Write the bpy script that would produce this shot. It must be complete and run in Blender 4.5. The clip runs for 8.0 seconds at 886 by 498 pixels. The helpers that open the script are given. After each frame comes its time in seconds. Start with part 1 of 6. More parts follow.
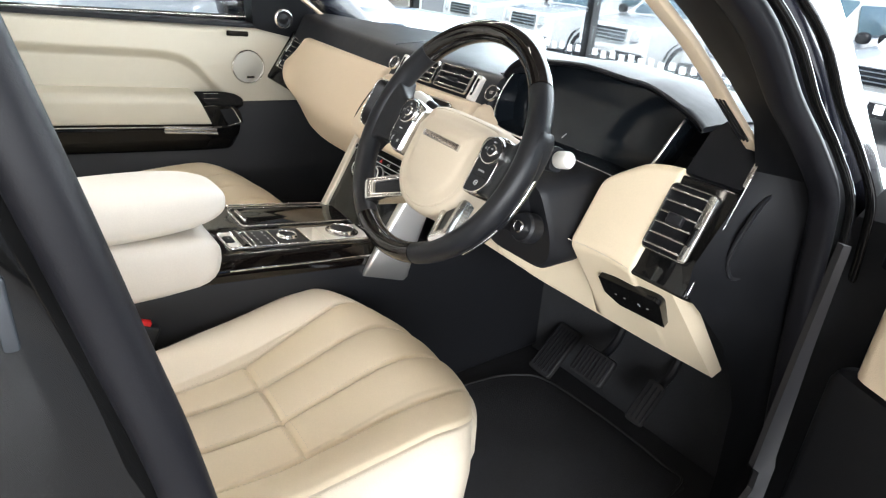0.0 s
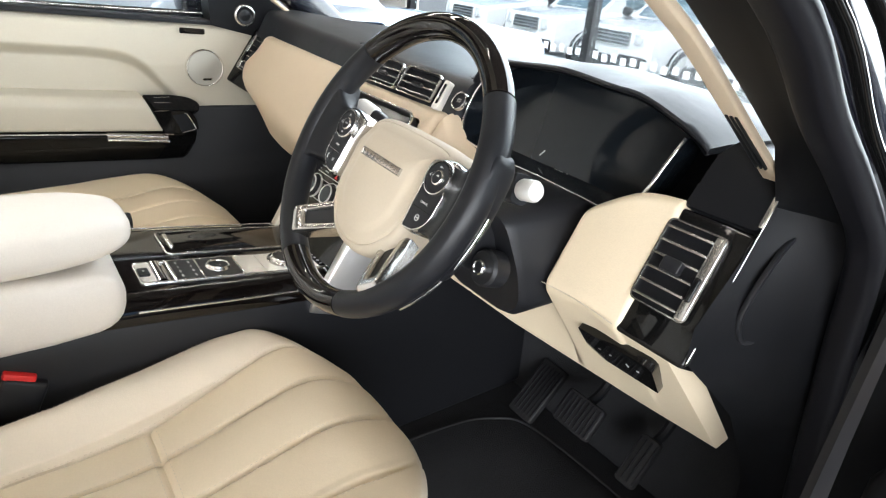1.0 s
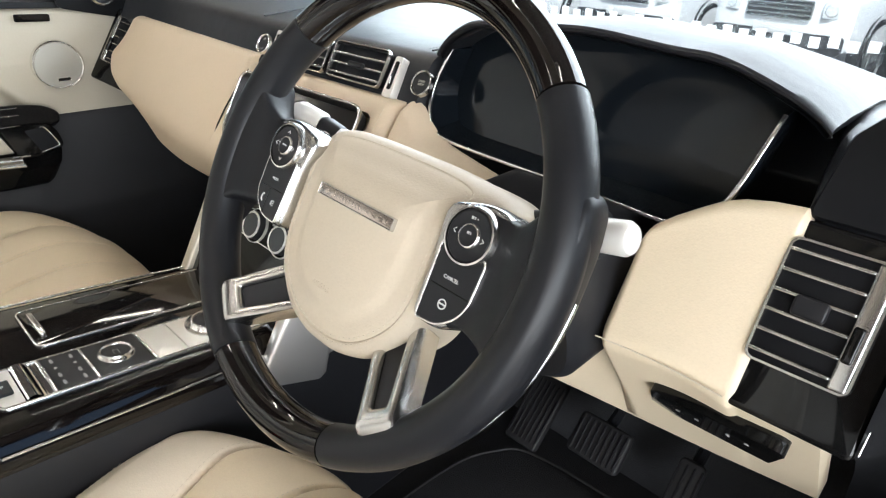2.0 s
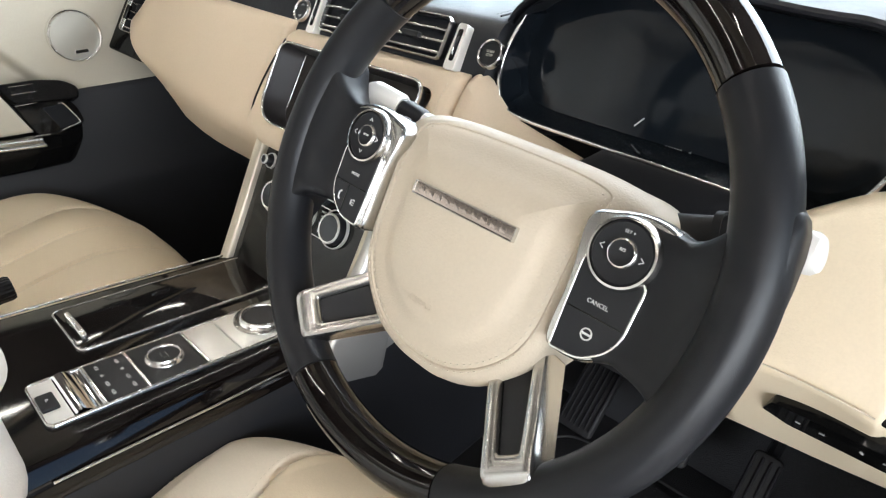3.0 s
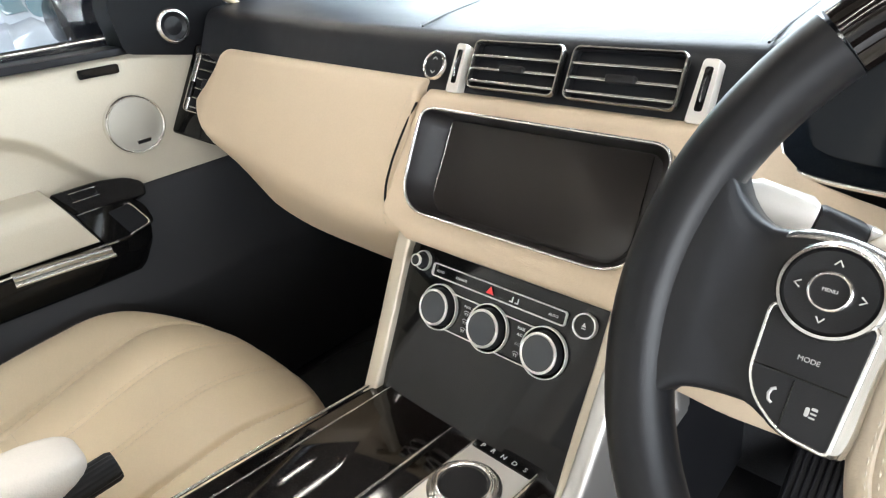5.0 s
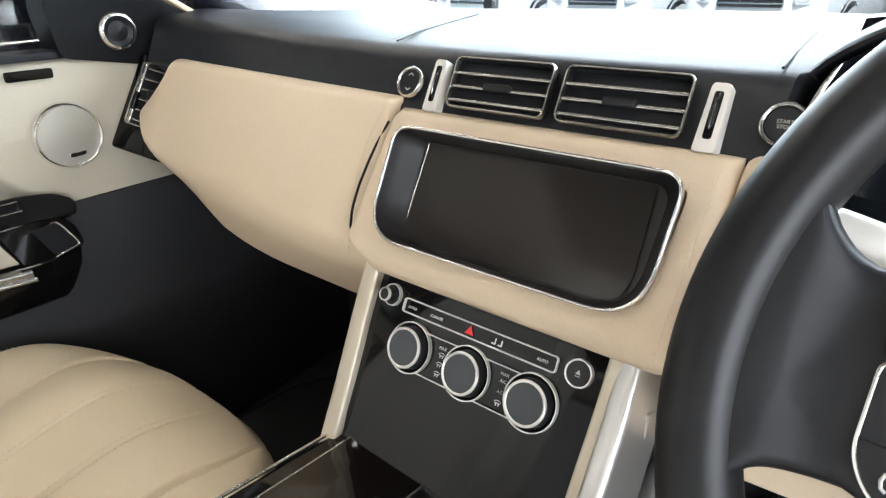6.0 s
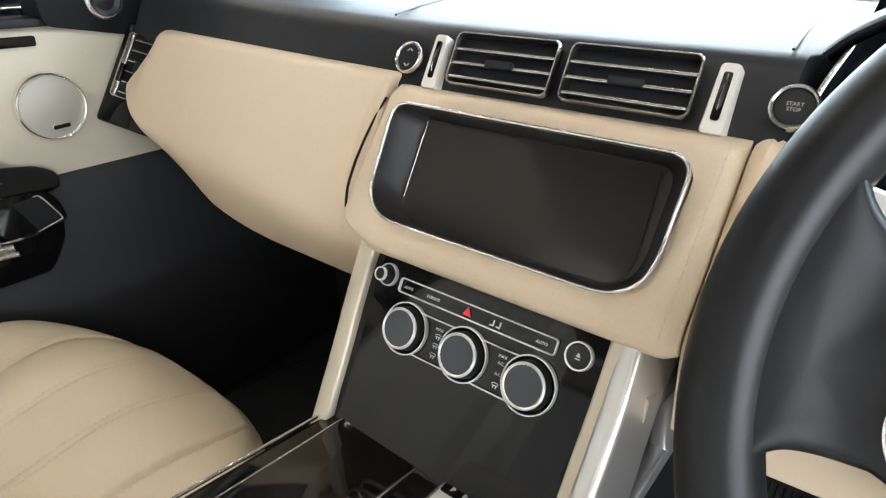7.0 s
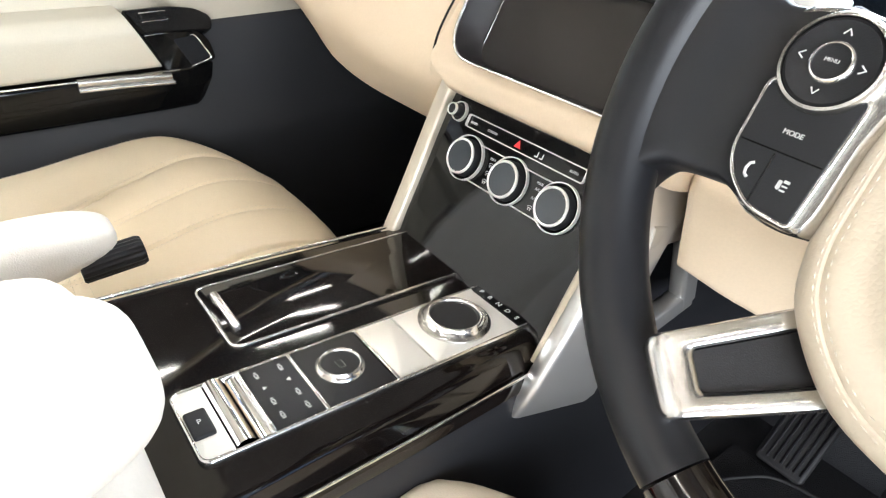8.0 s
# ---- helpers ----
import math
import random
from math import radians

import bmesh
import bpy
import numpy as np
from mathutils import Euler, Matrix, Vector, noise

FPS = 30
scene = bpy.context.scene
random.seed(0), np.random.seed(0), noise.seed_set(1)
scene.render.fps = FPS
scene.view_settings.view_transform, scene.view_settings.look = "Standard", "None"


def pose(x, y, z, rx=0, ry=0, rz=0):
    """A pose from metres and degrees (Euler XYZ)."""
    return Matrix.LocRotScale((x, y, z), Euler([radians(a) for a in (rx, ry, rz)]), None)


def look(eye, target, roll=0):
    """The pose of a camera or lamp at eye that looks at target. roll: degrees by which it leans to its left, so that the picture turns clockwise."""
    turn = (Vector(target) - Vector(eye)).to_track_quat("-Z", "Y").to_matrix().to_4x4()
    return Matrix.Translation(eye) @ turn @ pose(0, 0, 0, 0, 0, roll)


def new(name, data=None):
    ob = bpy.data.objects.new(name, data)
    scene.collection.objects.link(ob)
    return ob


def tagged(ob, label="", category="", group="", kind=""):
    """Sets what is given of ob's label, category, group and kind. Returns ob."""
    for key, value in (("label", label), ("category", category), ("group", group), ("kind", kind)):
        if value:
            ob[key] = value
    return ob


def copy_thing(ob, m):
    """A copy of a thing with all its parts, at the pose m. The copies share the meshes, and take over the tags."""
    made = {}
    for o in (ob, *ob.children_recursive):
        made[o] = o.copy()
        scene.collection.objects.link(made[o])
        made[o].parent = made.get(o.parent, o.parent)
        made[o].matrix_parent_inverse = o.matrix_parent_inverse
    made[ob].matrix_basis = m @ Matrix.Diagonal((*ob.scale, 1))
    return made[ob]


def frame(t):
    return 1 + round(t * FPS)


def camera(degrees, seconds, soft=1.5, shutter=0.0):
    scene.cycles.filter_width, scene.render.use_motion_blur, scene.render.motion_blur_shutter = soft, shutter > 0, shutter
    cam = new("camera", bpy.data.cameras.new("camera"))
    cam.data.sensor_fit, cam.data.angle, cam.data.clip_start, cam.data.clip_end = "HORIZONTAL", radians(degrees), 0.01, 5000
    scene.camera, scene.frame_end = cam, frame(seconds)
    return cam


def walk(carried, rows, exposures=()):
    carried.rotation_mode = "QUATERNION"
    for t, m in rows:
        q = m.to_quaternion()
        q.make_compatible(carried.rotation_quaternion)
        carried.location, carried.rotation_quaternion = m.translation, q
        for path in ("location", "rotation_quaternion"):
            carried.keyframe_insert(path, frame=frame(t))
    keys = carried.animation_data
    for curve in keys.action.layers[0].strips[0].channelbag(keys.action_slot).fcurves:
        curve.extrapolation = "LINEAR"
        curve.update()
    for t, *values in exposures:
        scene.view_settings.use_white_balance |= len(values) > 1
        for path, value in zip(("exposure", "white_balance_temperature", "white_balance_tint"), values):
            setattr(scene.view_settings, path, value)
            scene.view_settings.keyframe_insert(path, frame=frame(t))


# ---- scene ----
cam = camera(70.9, 8.0, soft=1.2)
PATH = [
    (0, (1.029, -0.467, 1.39), (-0.411, 0.642, 0.555), 4.7),
    (0.5, (1.005, -0.395, 1.388), (-0.415, 0.758, 0.58), 3.5),
    (1, (0.931, -0.311, 1.371), (-0.518, 0.792, 0.542), 5.1),
    (1.2, (0.892, -0.278, 1.365), (-0.551, 0.824, 0.526), 2.7),
    (2.3, (0.631, -0.214, 1.343), (-0.556, 1.068, 0.369), 1.1),
    (2.5, (0.613, -0.215, 1.348), (-0.642, 0.955, 0.32), -2.4),
    (3, (0.591, -0.214, 1.34), (-0.618, 1.0, 0.308), -0.0),
    (3.5, (0.583, -0.228, 1.34), (-0.546, 1.054, 0.3), 1.0),
    (4, (0.534, -0.238, 1.331), (-0.72, 0.85, 0.216), 0.6),
    (4.5, (0.41, -0.207, 1.333), (-0.881, 0.904, 0.285), -3.4),
    (4.7, (0.365, -0.203, 1.332), (-0.946, 0.938, 0.344), -6.4),
    (5.8, (0.275, -0.176, 1.314), (-0.928, 1.123, 0.385), -5.7),
    (6, (0.265, -0.175, 1.304), (-0.919, 1.175, 0.423), -3.5),
    (6.5, (0.249, -0.175, 1.3), (-0.907, 1.214, 0.443), -2.8),
    (7, (0.252, -0.177, 1.296), (-0.882, 1.186, 0.371), -1.8),
    (7.5, (0.289, -0.194, 1.279), (-0.952, 0.987, 0.247), -1.1),
    (8, (0.372, -0.213, 1.262), (-0.946, 0.783, 0.134), -0.1),
]
walk(cam, [(t, look(eye, target, roll)) for t, eye, target, roll in PATH], exposures=[(0, 1.12, 6380, 10), (1.0, 1.10, 6380, 10), (2.5, 1.02, 6280, 10), (3.5, 1.08, 6250, 10), (4.5, 1.28, 6300, 10), (6.0, 1.16, 6250, 10), (6.5, 1.09, 6250, 10), (7.0, 1.12, 6250, 10), (7.5, 1.5, 6200, 10), (8.0, 1.78, 6200, 10)])

# ---- world and light ----
SUN_EL, SUN_AZ = 48.0, 150.0
world = bpy.data.worlds.new("sky")
scene.world = world
world.use_nodes = True
wn = world.node_tree
sky = wn.nodes.new("ShaderNodeTexSky")
sky.sky_type, sky.sun_disc = "NISHITA", False
sky.sun_elevation, sky.sun_rotation = radians(SUN_EL), radians(SUN_AZ)
wn.links.new(sky.outputs[0], wn.nodes["Background"].inputs[0])
wn.nodes["Background"].inputs[1].default_value = 0.12


def lamp(name, kind, m, power, size=1.0, size_y=1.0, color=(1, 1, 1), angle=0.5):
    data = bpy.data.lights.new(name, kind)
    data.energy, data.color = power, color
    if kind == "SUN":
        data.angle = radians(angle)
    else:
        data.shape, data.size, data.size_y = "RECTANGLE", size, size_y
    ob = new(name, data)
    ob.matrix_world = m
    return ob


az, el = radians(SUN_AZ), radians(SUN_EL)
lamp("sun", "SUN", look((math.sin(az) * math.cos(el) * 9, math.cos(az) * math.cos(el) * 9, math.sin(el) * 9), (0, 0, 0)), 3.2, color=(1, 0.96, 0.9))
# daylight through the glass front ahead of the car, and through the glass side behind the open door
lamp("daylight_front", "AREA", look((0.5, 2.94, 1.9), (0.2, 0, 1.1)), 290, 8.0, 2.8, (0.93, 0.97, 1.0))
lamp("daylight_side", "AREA", look((5.9, -2.6, 1.9), (0, -0.1, 1.0)), 320, 6.0, 2.8, (0.97, 0.98, 1.0))

# ---- materials ----
def material(name, color, rough=0.5, metal=0.0, coat=0.0, var=0.08, scale=6.0, grain=0.0, grain_scale=900.0, bump=0.3, bump_depth=0.0004, spec=0.5):
    """A surface with broad tone shifts, fine grain in colour and roughness, and fine relief."""
    m = bpy.data.materials.new(name)
    m.use_nodes = True
    nt = m.node_tree
    b = nt.nodes["Principled BSDF"]
    tc = nt.nodes.new("ShaderNodeTexCoord")
    big = nt.nodes.new("ShaderNodeTexNoise")
    big.inputs["Scale"].default_value, big.inputs["Detail"].default_value = scale, 5
    fine = nt.nodes.new("ShaderNodeTexNoise")
    fine.inputs["Scale"].default_value, fine.inputs["Detail"].default_value = grain_scale, 3
    for n in (big, fine):
        nt.links.new(tc.outputs["Object"], n.inputs["Vector"])
    ramp = nt.nodes.new("ShaderNodeMapRange")
    ramp.inputs[3].default_value, ramp.inputs[4].default_value = 1 - var, 1 + var
    nt.links.new(big.outputs[0], ramp.inputs[0])
    r2 = nt.nodes.new("ShaderNodeMapRange")
    r2.inputs[3].default_value, r2.inputs[4].default_value = 1 - grain, 1 + grain
    nt.links.new(fine.outputs[0], r2.inputs[0])
    mul = nt.nodes.new("ShaderNodeMath")
    mul.operation = "MULTIPLY"
    nt.links.new(ramp.outputs[0], mul.inputs[0])
    nt.links.new(r2.outputs[0], mul.inputs[1])
    mix = nt.nodes.new("ShaderNodeVectorMath")
    mix.operation = "SCALE"
    mix.inputs[0].default_value = color[:3]
    nt.links.new(mul.outputs[0], mix.inputs["Scale"])
    nt.links.new(mix.outputs[0], b.inputs["Base Color"])
    rr = nt.nodes.new("ShaderNodeMapRange")
    rr.inputs[3].default_value, rr.inputs[4].default_value = max(rough - (0.015 if metal > 0.5 else 0.06), 0.02), rough + (0.015 if metal > 0.5 else 0.06)
    nt.links.new(big.outputs[0], rr.inputs[0])
    nt.links.new(rr.outputs[0], b.inputs["Roughness"])
    b.inputs["Metallic"].default_value, b.inputs["Coat Weight"].default_value = metal, coat
    b.inputs["Coat Roughness"].default_value = 0.04
    b.inputs["Specular IOR Level"].default_value = spec
    if bump_depth:
        bp = nt.nodes.new("ShaderNodeBump")
        bp.inputs["Strength"].default_value, bp.inputs["Distance"].default_value = bump, bump_depth
        nt.links.new(fine.outputs[0], bp.inputs["Height"])
        nt.links.new(bp.outputs[0], b.inputs["Normal"])
    return m


def leather(name, color, rough=0.45, pores=420.0, depth=0.0006, wrinkle=0.0028):
    """Leather: pebbled relief from cells, slight tone shifts, wrinkles."""
    m = material(name, color, rough, var=0.06, scale=5.0, grain=0.05, grain_scale=pores, bump_depth=0.0)
    nt = m.node_tree
    b = nt.nodes["Principled BSDF"]
    tc = nt.nodes["Texture Coordinate"]
    vo = nt.nodes.new("ShaderNodeTexVoronoi")
    vo.feature, vo.inputs["Scale"].default_value = "DISTANCE_TO_EDGE", pores
    nt.links.new(tc.outputs["Object"], vo.inputs["Vector"])
    wr = nt.nodes.new("ShaderNodeTexNoise")
    wr.inputs["Scale"].default_value, wr.inputs["Detail"].default_value = 24.0, 6
    nt.links.new(tc.outputs["Object"], wr.inputs["Vector"])
    b1, b2 = nt.nodes.new("ShaderNodeBump"), nt.nodes.new("ShaderNodeBump")
    b1.inputs["Strength"].default_value, b1.inputs["Distance"].default_value = 0.35, depth
    b2.inputs["Strength"].default_value, b2.inputs["Distance"].default_value = 0.35, wrinkle
    nt.links.new(vo.outputs["Distance"], b1.inputs["Height"])
    nt.links.new(wr.outputs[0], b2.inputs["Height"])
    nt.links.new(b2.outputs[0], b1.inputs["Normal"])
    nt.links.new(b1.outputs[0], b.inputs["Normal"])
    return m


def glass(name, tint=(1, 1, 1), rough=0.0):
    m = bpy.data.materials.new(name)
    m.use_nodes = True
    nt = m.node_tree
    nt.nodes.remove(nt.nodes["Principled BSDF"])
    tr, gl = nt.nodes.new("ShaderNodeBsdfTransparent"), nt.nodes.new("ShaderNodeBsdfGlossy")
    tr.inputs[0].default_value = (*tint, 1)
    gl.inputs["Roughness"].default_value = rough
    lw, mx = nt.nodes.new("ShaderNodeLayerWeight"), nt.nodes.new("ShaderNodeMixShader")
    pw = nt.nodes.new("ShaderNodeMath")
    pw.operation, pw.inputs[1].default_value = "POWER", 5.0
    ml = nt.nodes.new("ShaderNodeMath")
    ml.operation, ml.inputs[1].default_value, ml.inputs[2].default_value = "MULTIPLY_ADD", 0.7, 0.03
    nt.links.new(lw.outputs["Facing"], pw.inputs[0])
    nt.links.new(pw.outputs[0], ml.inputs[0])
    nt.links.new(ml.outputs[0], mx.inputs[0])
    nt.links.new(tr.outputs[0], mx.inputs[1])
    nt.links.new(gl.outputs[0], mx.inputs[2])
    nt.links.new(mx.outputs[0], nt.nodes["Material Output"].inputs[0])
    return m


def glow(name, color, strength):
    m = bpy.data.materials.new(name)
    m.use_nodes = True
    b = m.node_tree.nodes["Principled BSDF"]
    b.inputs["Emission Color"].default_value, b.inputs["Emission Strength"].default_value = (*color, 1), strength
    b.inputs["Base Color"].default_value = (*color, 1)
    return m


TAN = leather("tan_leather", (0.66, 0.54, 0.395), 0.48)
# the seat's ivory made paler: brighter light on the bolsters is in the colour
BOLSTER_LIT = leather("lit_bolster_leather", (0.775, 0.685, 0.55), 0.42)
PADTHREAD = material("cream_thread", (0.60, 0.54, 0.44), 0.7, grain=0.2, bump_depth=0.0)
BRONZE = material("bronzed_satin_metal", (0.56, 0.49, 0.44), 0.24, 1.0, var=0.04, bump_depth=0.0)
LOWTRIM = material("lower_door_plastic", (0.026, 0.027, 0.030), 0.5, grain_scale=1200.0, bump_depth=0.0004, spec=0.3)
IVORY = leather("ivory_leather", (0.765, 0.65, 0.475), 0.42)
CREAM = leather("cream_leather", (0.75, 0.70, 0.63), 0.5)
# grey-cream door leather, its weaker light worked into a darker base colour
DOORC_SHADED = leather("shaded_door_leather", (0.49, 0.45, 0.36), 0.5)
BLACKL = leather("black_leather", (0.0125, 0.0138, 0.0172), 0.42, 600.0, 0.0004)
BLACKL.node_tree.nodes["Principled BSDF"].inputs["Specular IOR Level"].default_value = 0.32
WHEELC = leather("wheel_pad_leather", (0.55, 0.475, 0.365), 0.5)
RIML = leather("rim_leather", (0.0085, 0.009, 0.0108), 0.38, 1300.0, 0.00013, 0.0004)
RIML.node_tree.nodes["Principled BSDF"].inputs["Specular IOR Level"].default_value = 0.3
PLASTIC = material("black_plastic", (0.012, 0.0125, 0.0145), 0.42, grain_scale=1500.0, bump_depth=0.0003, spec=0.3)
SOFT = material("soft_black_trim", (0.0065, 0.007, 0.0085), 0.5, grain_scale=1200.0, bump_depth=0.0003, spec=0.14)
KEYBLACK = material("satin_key_black", (0.016, 0.016, 0.018), 0.38, grain_scale=1500.0, bump_depth=0.0001, spec=0.3)
PIANO = material("piano_black", (0.006, 0.006, 0.006), 0.035, coat=0.0, var=0.03, bump_depth=0.0, spec=0.3)
WOOD = material("lacquered_black_wood", (0.0048, 0.0036, 0.0032), 0.04, var=0.3, scale=26.0, grain=0.3, grain_scale=300.0, bump_depth=0.0)
CHROME = material("chrome", (0.86, 0.85, 0.83), 0.2, 1.0, var=0.03, bump_depth=0.0)
SATIN = material("satin_aluminium", (0.56, 0.55, 0.53), 0.24, 1.0, var=0.02, bump_depth=0.0)
SILVER = material("silver_paint", (0.64, 0.63, 0.61), 0.36, 0.9, var=0.03, bump_depth=0.0)
CHAMPAGNE = material("champagne_trim_paint", (0.56, 0.50, 0.40), 0.38, 0.35, var=0.03, bump_depth=0.0)
POLISHED = material("polished_chrome", (0.85, 0.85, 0.85), 0.05, 1.0, var=0.0, bump_depth=0.0)
KNOBGREY = material("knob_grey", (0.036, 0.041, 0.047), 0.25, 0.2, bump_depth=0.0)
CARPET = material("dark_carpet", (0.045, 0.046, 0.050), 0.95, var=0.3, scale=9.0, grain=0.5, grain_scale=700.0, bump=0.9, bump_depth=0.003, spec=0.1)
SCREEN = material("screen_glass", (0.030, 0.027, 0.0255), 0.12, var=0.03, bump_depth=0.0, spec=0.4)
WELLGREY = material("warm_dark_satin", (0.026, 0.0245, 0.025), 0.36, grain_scale=1500.0, bump_depth=0.0002, spec=0.4)
BRIGHT = material("bright_satin_rings", (0.80, 0.79, 0.77), 0.3, 0.55, var=0.02, bump_depth=0.0)
CLUSTER = material("dark_display", (0.0065, 0.0088, 0.0118), 0.07, var=0.03, bump_depth=0.0, spec=0.25)
PRINT = material("pale_print", (0.58, 0.58, 0.57), 0.5, bump_depth=0.0)
REDPRINT = material("red_print", (0.75, 0.03, 0.03), 0.4, bump_depth=0.0)
REDPL = material("red_plastic", (0.7, 0.02, 0.02), 0.35, bump_depth=0.0)
THREAD = material("pale_thread", (0.66, 0.58, 0.46), 0.7, grain=0.2, bump_depth=0.0)
RUBBER = material("rubber_seal", (0.007, 0.007, 0.009), 0.45, bump_depth=0.0003, spec=0.2)
BODYPAINT = material("dark_blue_paint", (0.012, 0.013, 0.02), 0.12, 0.3, coat=1.0, bump_depth=0.0)
BODYGREY = material("inner_body_grey", (0.018, 0.018, 0.020), 0.45, bump_depth=0.0, spec=0.3)
HEADLINE = material("headliner_cloth", (0.62, 0.57, 0.49), 0.9, grain=0.15, bump_depth=0.0008)
GRILLE = material("speaker_grille", (0.42, 0.41, 0.36), 0.45, 0.4, grain=0.2, grain_scale=1600.0, bump_depth=0.0006)
WHITEPAINT = material("white_car_paint", (0.74, 0.75, 0.76), 0.2, coat=0.8, bump_depth=0.0)
SILVERPAINT = material("silver_car_paint", (0.42, 0.46, 0.52), 0.22, 0.3, coat=0.8, bump_depth=0.0)
DARKGLASS = material("dark_car_glass", (0.10, 0.16, 0.19), 0.06, coat=0.5, bump_depth=0.0)
TILE = material("showroom_tile", (0.42, 0.40, 0.38), 0.25, var=0.06, scale=3.0, bump_depth=0.0)
WALLP = material("white_wall_paint", (0.78, 0.77, 0.74), 0.8, var=0.04, scale=2.0, grain=0.03, grain_scale=300.0)
ASPHALT = material("asphalt", (0.22, 0.22, 0.22), 0.9, var=0.2, scale=2.0, grain=0.4, grain_scale=90.0, bump=0.6, bump_depth=0.006)
GLASS = glass("clear_glass", (0.97, 0.99, 0.99))
ROOFGLASS = glass("tinted_roof_glass", (0.9, 0.9, 0.9))
CEILINGDARK = material("brown_showroom_ceiling", (0.06, 0.045, 0.036), 0.8, var=0.1, scale=1.0, bump_depth=0.0)
STRIP = glow("warm_strip_lamp", (1.0, 0.91, 0.80), 24.0)
FROST = material("white_marker_film", (0.85, 0.86, 0.86), 0.5, bump_depth=0.0)
fn = FROST.node_tree
tl, ad = fn.nodes.new("ShaderNodeBsdfTranslucent"), fn.nodes.new("ShaderNodeMixShader")
tl.inputs[0].default_value, ad.inputs[0].default_value = (0.9, 0.9, 0.9, 1), 0.6
fn.links.new(fn.nodes["Principled BSDF"].outputs[0], ad.inputs[1])
fn.links.new(tl.outputs[0], ad.inputs[2])
fn.links.new(ad.outputs[0], fn.nodes["Material Output"].inputs[0])
MIRROR = material("mirror_glass", (0.9, 0.9, 0.9), 0.01, 1.0, var=0.0, bump_depth=0.0)
LAMPLENS = material("lamp_lens", (0.6, 0.62, 0.64), 0.1, 0.2, bump_depth=0.0)
CERAMIC = material("pale_brushed_trim", (0.76, 0.74, 0.69), 0.33, 0.25, var=0.02, grain=0.04, grain_scale=1500.0, bump_depth=0.0)
BRAKEPAD = material("pedal_rubber", (0.013, 0.013, 0.0145), 0.6, bump_depth=0.0004)


# ---- building helpers ----
def base(name, at, label, category, group="", kind=""):
    ob = new(name)
    ob.location = at
    ob.empty_display_size = 0.05
    return tagged(ob, label, category, group, kind)


def part(name, bm, mat, parent=None, label="", m=None, sharp=35.0):
    if m is not None:
        bm.transform(m)
    bmesh.ops.recalc_face_normals(bm, faces=bm.faces)
    me = bpy.data.meshes.new(name)
    bm.to_mesh(me)
    bm.free()
    me.materials.append(mat)
    me.polygons.foreach_set("use_smooth", [True] * len(me.polygons))
    me.set_sharp_from_angle(angle=radians(75.0 if mat is CHROME else sharp))
    ob = new(name, me)
    if parent is not None:
        ob.parent = parent
        ob.matrix_parent_inverse = Matrix.Translation(-parent.location)
    return tagged(ob, label)


def axes(o, u, v):
    """A pose with x along u, y along v and z out of the face."""
    u, v = Vector(u).normalized(), Vector(v)
    v = (v - u * v.dot(u)).normalized()
    n = u.cross(v)
    m = Matrix((u, v, n)).transposed().to_4x4()
    m.translation = Vector(o)
    return m


def at(x, y, z=0.0):
    return Matrix.Translation((x, y, z))


def rrect(w, h, r, n=6):
    r = min(r, w / 2 - 1e-5, h / 2 - 1e-5)
    out = []
    for k, (cx, cy) in enumerate(((w / 2 - r, h / 2 - r), (r - w / 2, h / 2 - r), (r - w / 2, r - h / 2), (w / 2 - r, r - h / 2))):
        for i in range(n + 1):
            a = math.pi / 2 * (k + i / n)
            out.append((cx + r * math.cos(a), cy + r * math.sin(a)))
    return out


def loft(rings, closed=True, caps=True, loop=False, bm=None):
    """A skin over rings of points; closed: each ring is a loop; loop: the last ring joins the first."""
    bm = bm or bmesh.new()
    vs = [[bm.verts.new(p) for p in ring] for ring in rings]
    n = len(rings[0])
    pairs = list(zip(vs, vs[1:])) + ([(vs[-1], vs[0])] if loop else [])
    for a, b in pairs:
        for i in range(n if closed else n - 1):
            j = (i + 1) % n
            bm.faces.new((a[i], a[j], b[j], b[i]))
    if caps and closed and not loop:
        bm.faces.new(vs[0][::-1])
        bm.faces.new(vs[-1])
    return bm


def slab(w, h, r, t, b=0.001, z0=0.0, seg=3, n=6):
    """A rounded plate in x and y, from z0 up by t, with a rounded upper edge."""
    b = min(b, w / 2.2, h / 2.2, t)
    rings = [[(x, y, z0) for x, y in rrect(w, h, r, n)]]
    for i in range(seg + 1):
        a = math.pi / 2 * i / seg
        k = b * (1 - math.cos(a))
        rings.append([(x, y, z0 + t - b + b * math.sin(a)) for x, y in rrect(w - 2 * k, h - 2 * k, max(r - k, 1e-4), n)])
    return loft(rings)


def frame_ring(w, h, r, edge, t, z0=0.0, n=6):
    """A flat rounded frame of the given edge width, rounded on top."""
    e = edge
    specs = ((0, 0), (0, t * 0.6), (e * 0.25, t), (e * 0.75, t), (e, t * 0.6), (e, 0))
    rings = [[(x, y, z0 + z) for x, y in rrect(w - 2 * k, h - 2 * k, max(r - k, 1e-4), n)] for k, z in specs]
    return loft(rings, loop=True)


def lathe(profile, n=32, caps=True):
    rings = [[(r * math.cos(2 * math.pi * i / n), r * math.sin(2 * math.pi * i / n), z) for i in range(n)] for r, z in profile]
    return loft(rings, caps=caps)


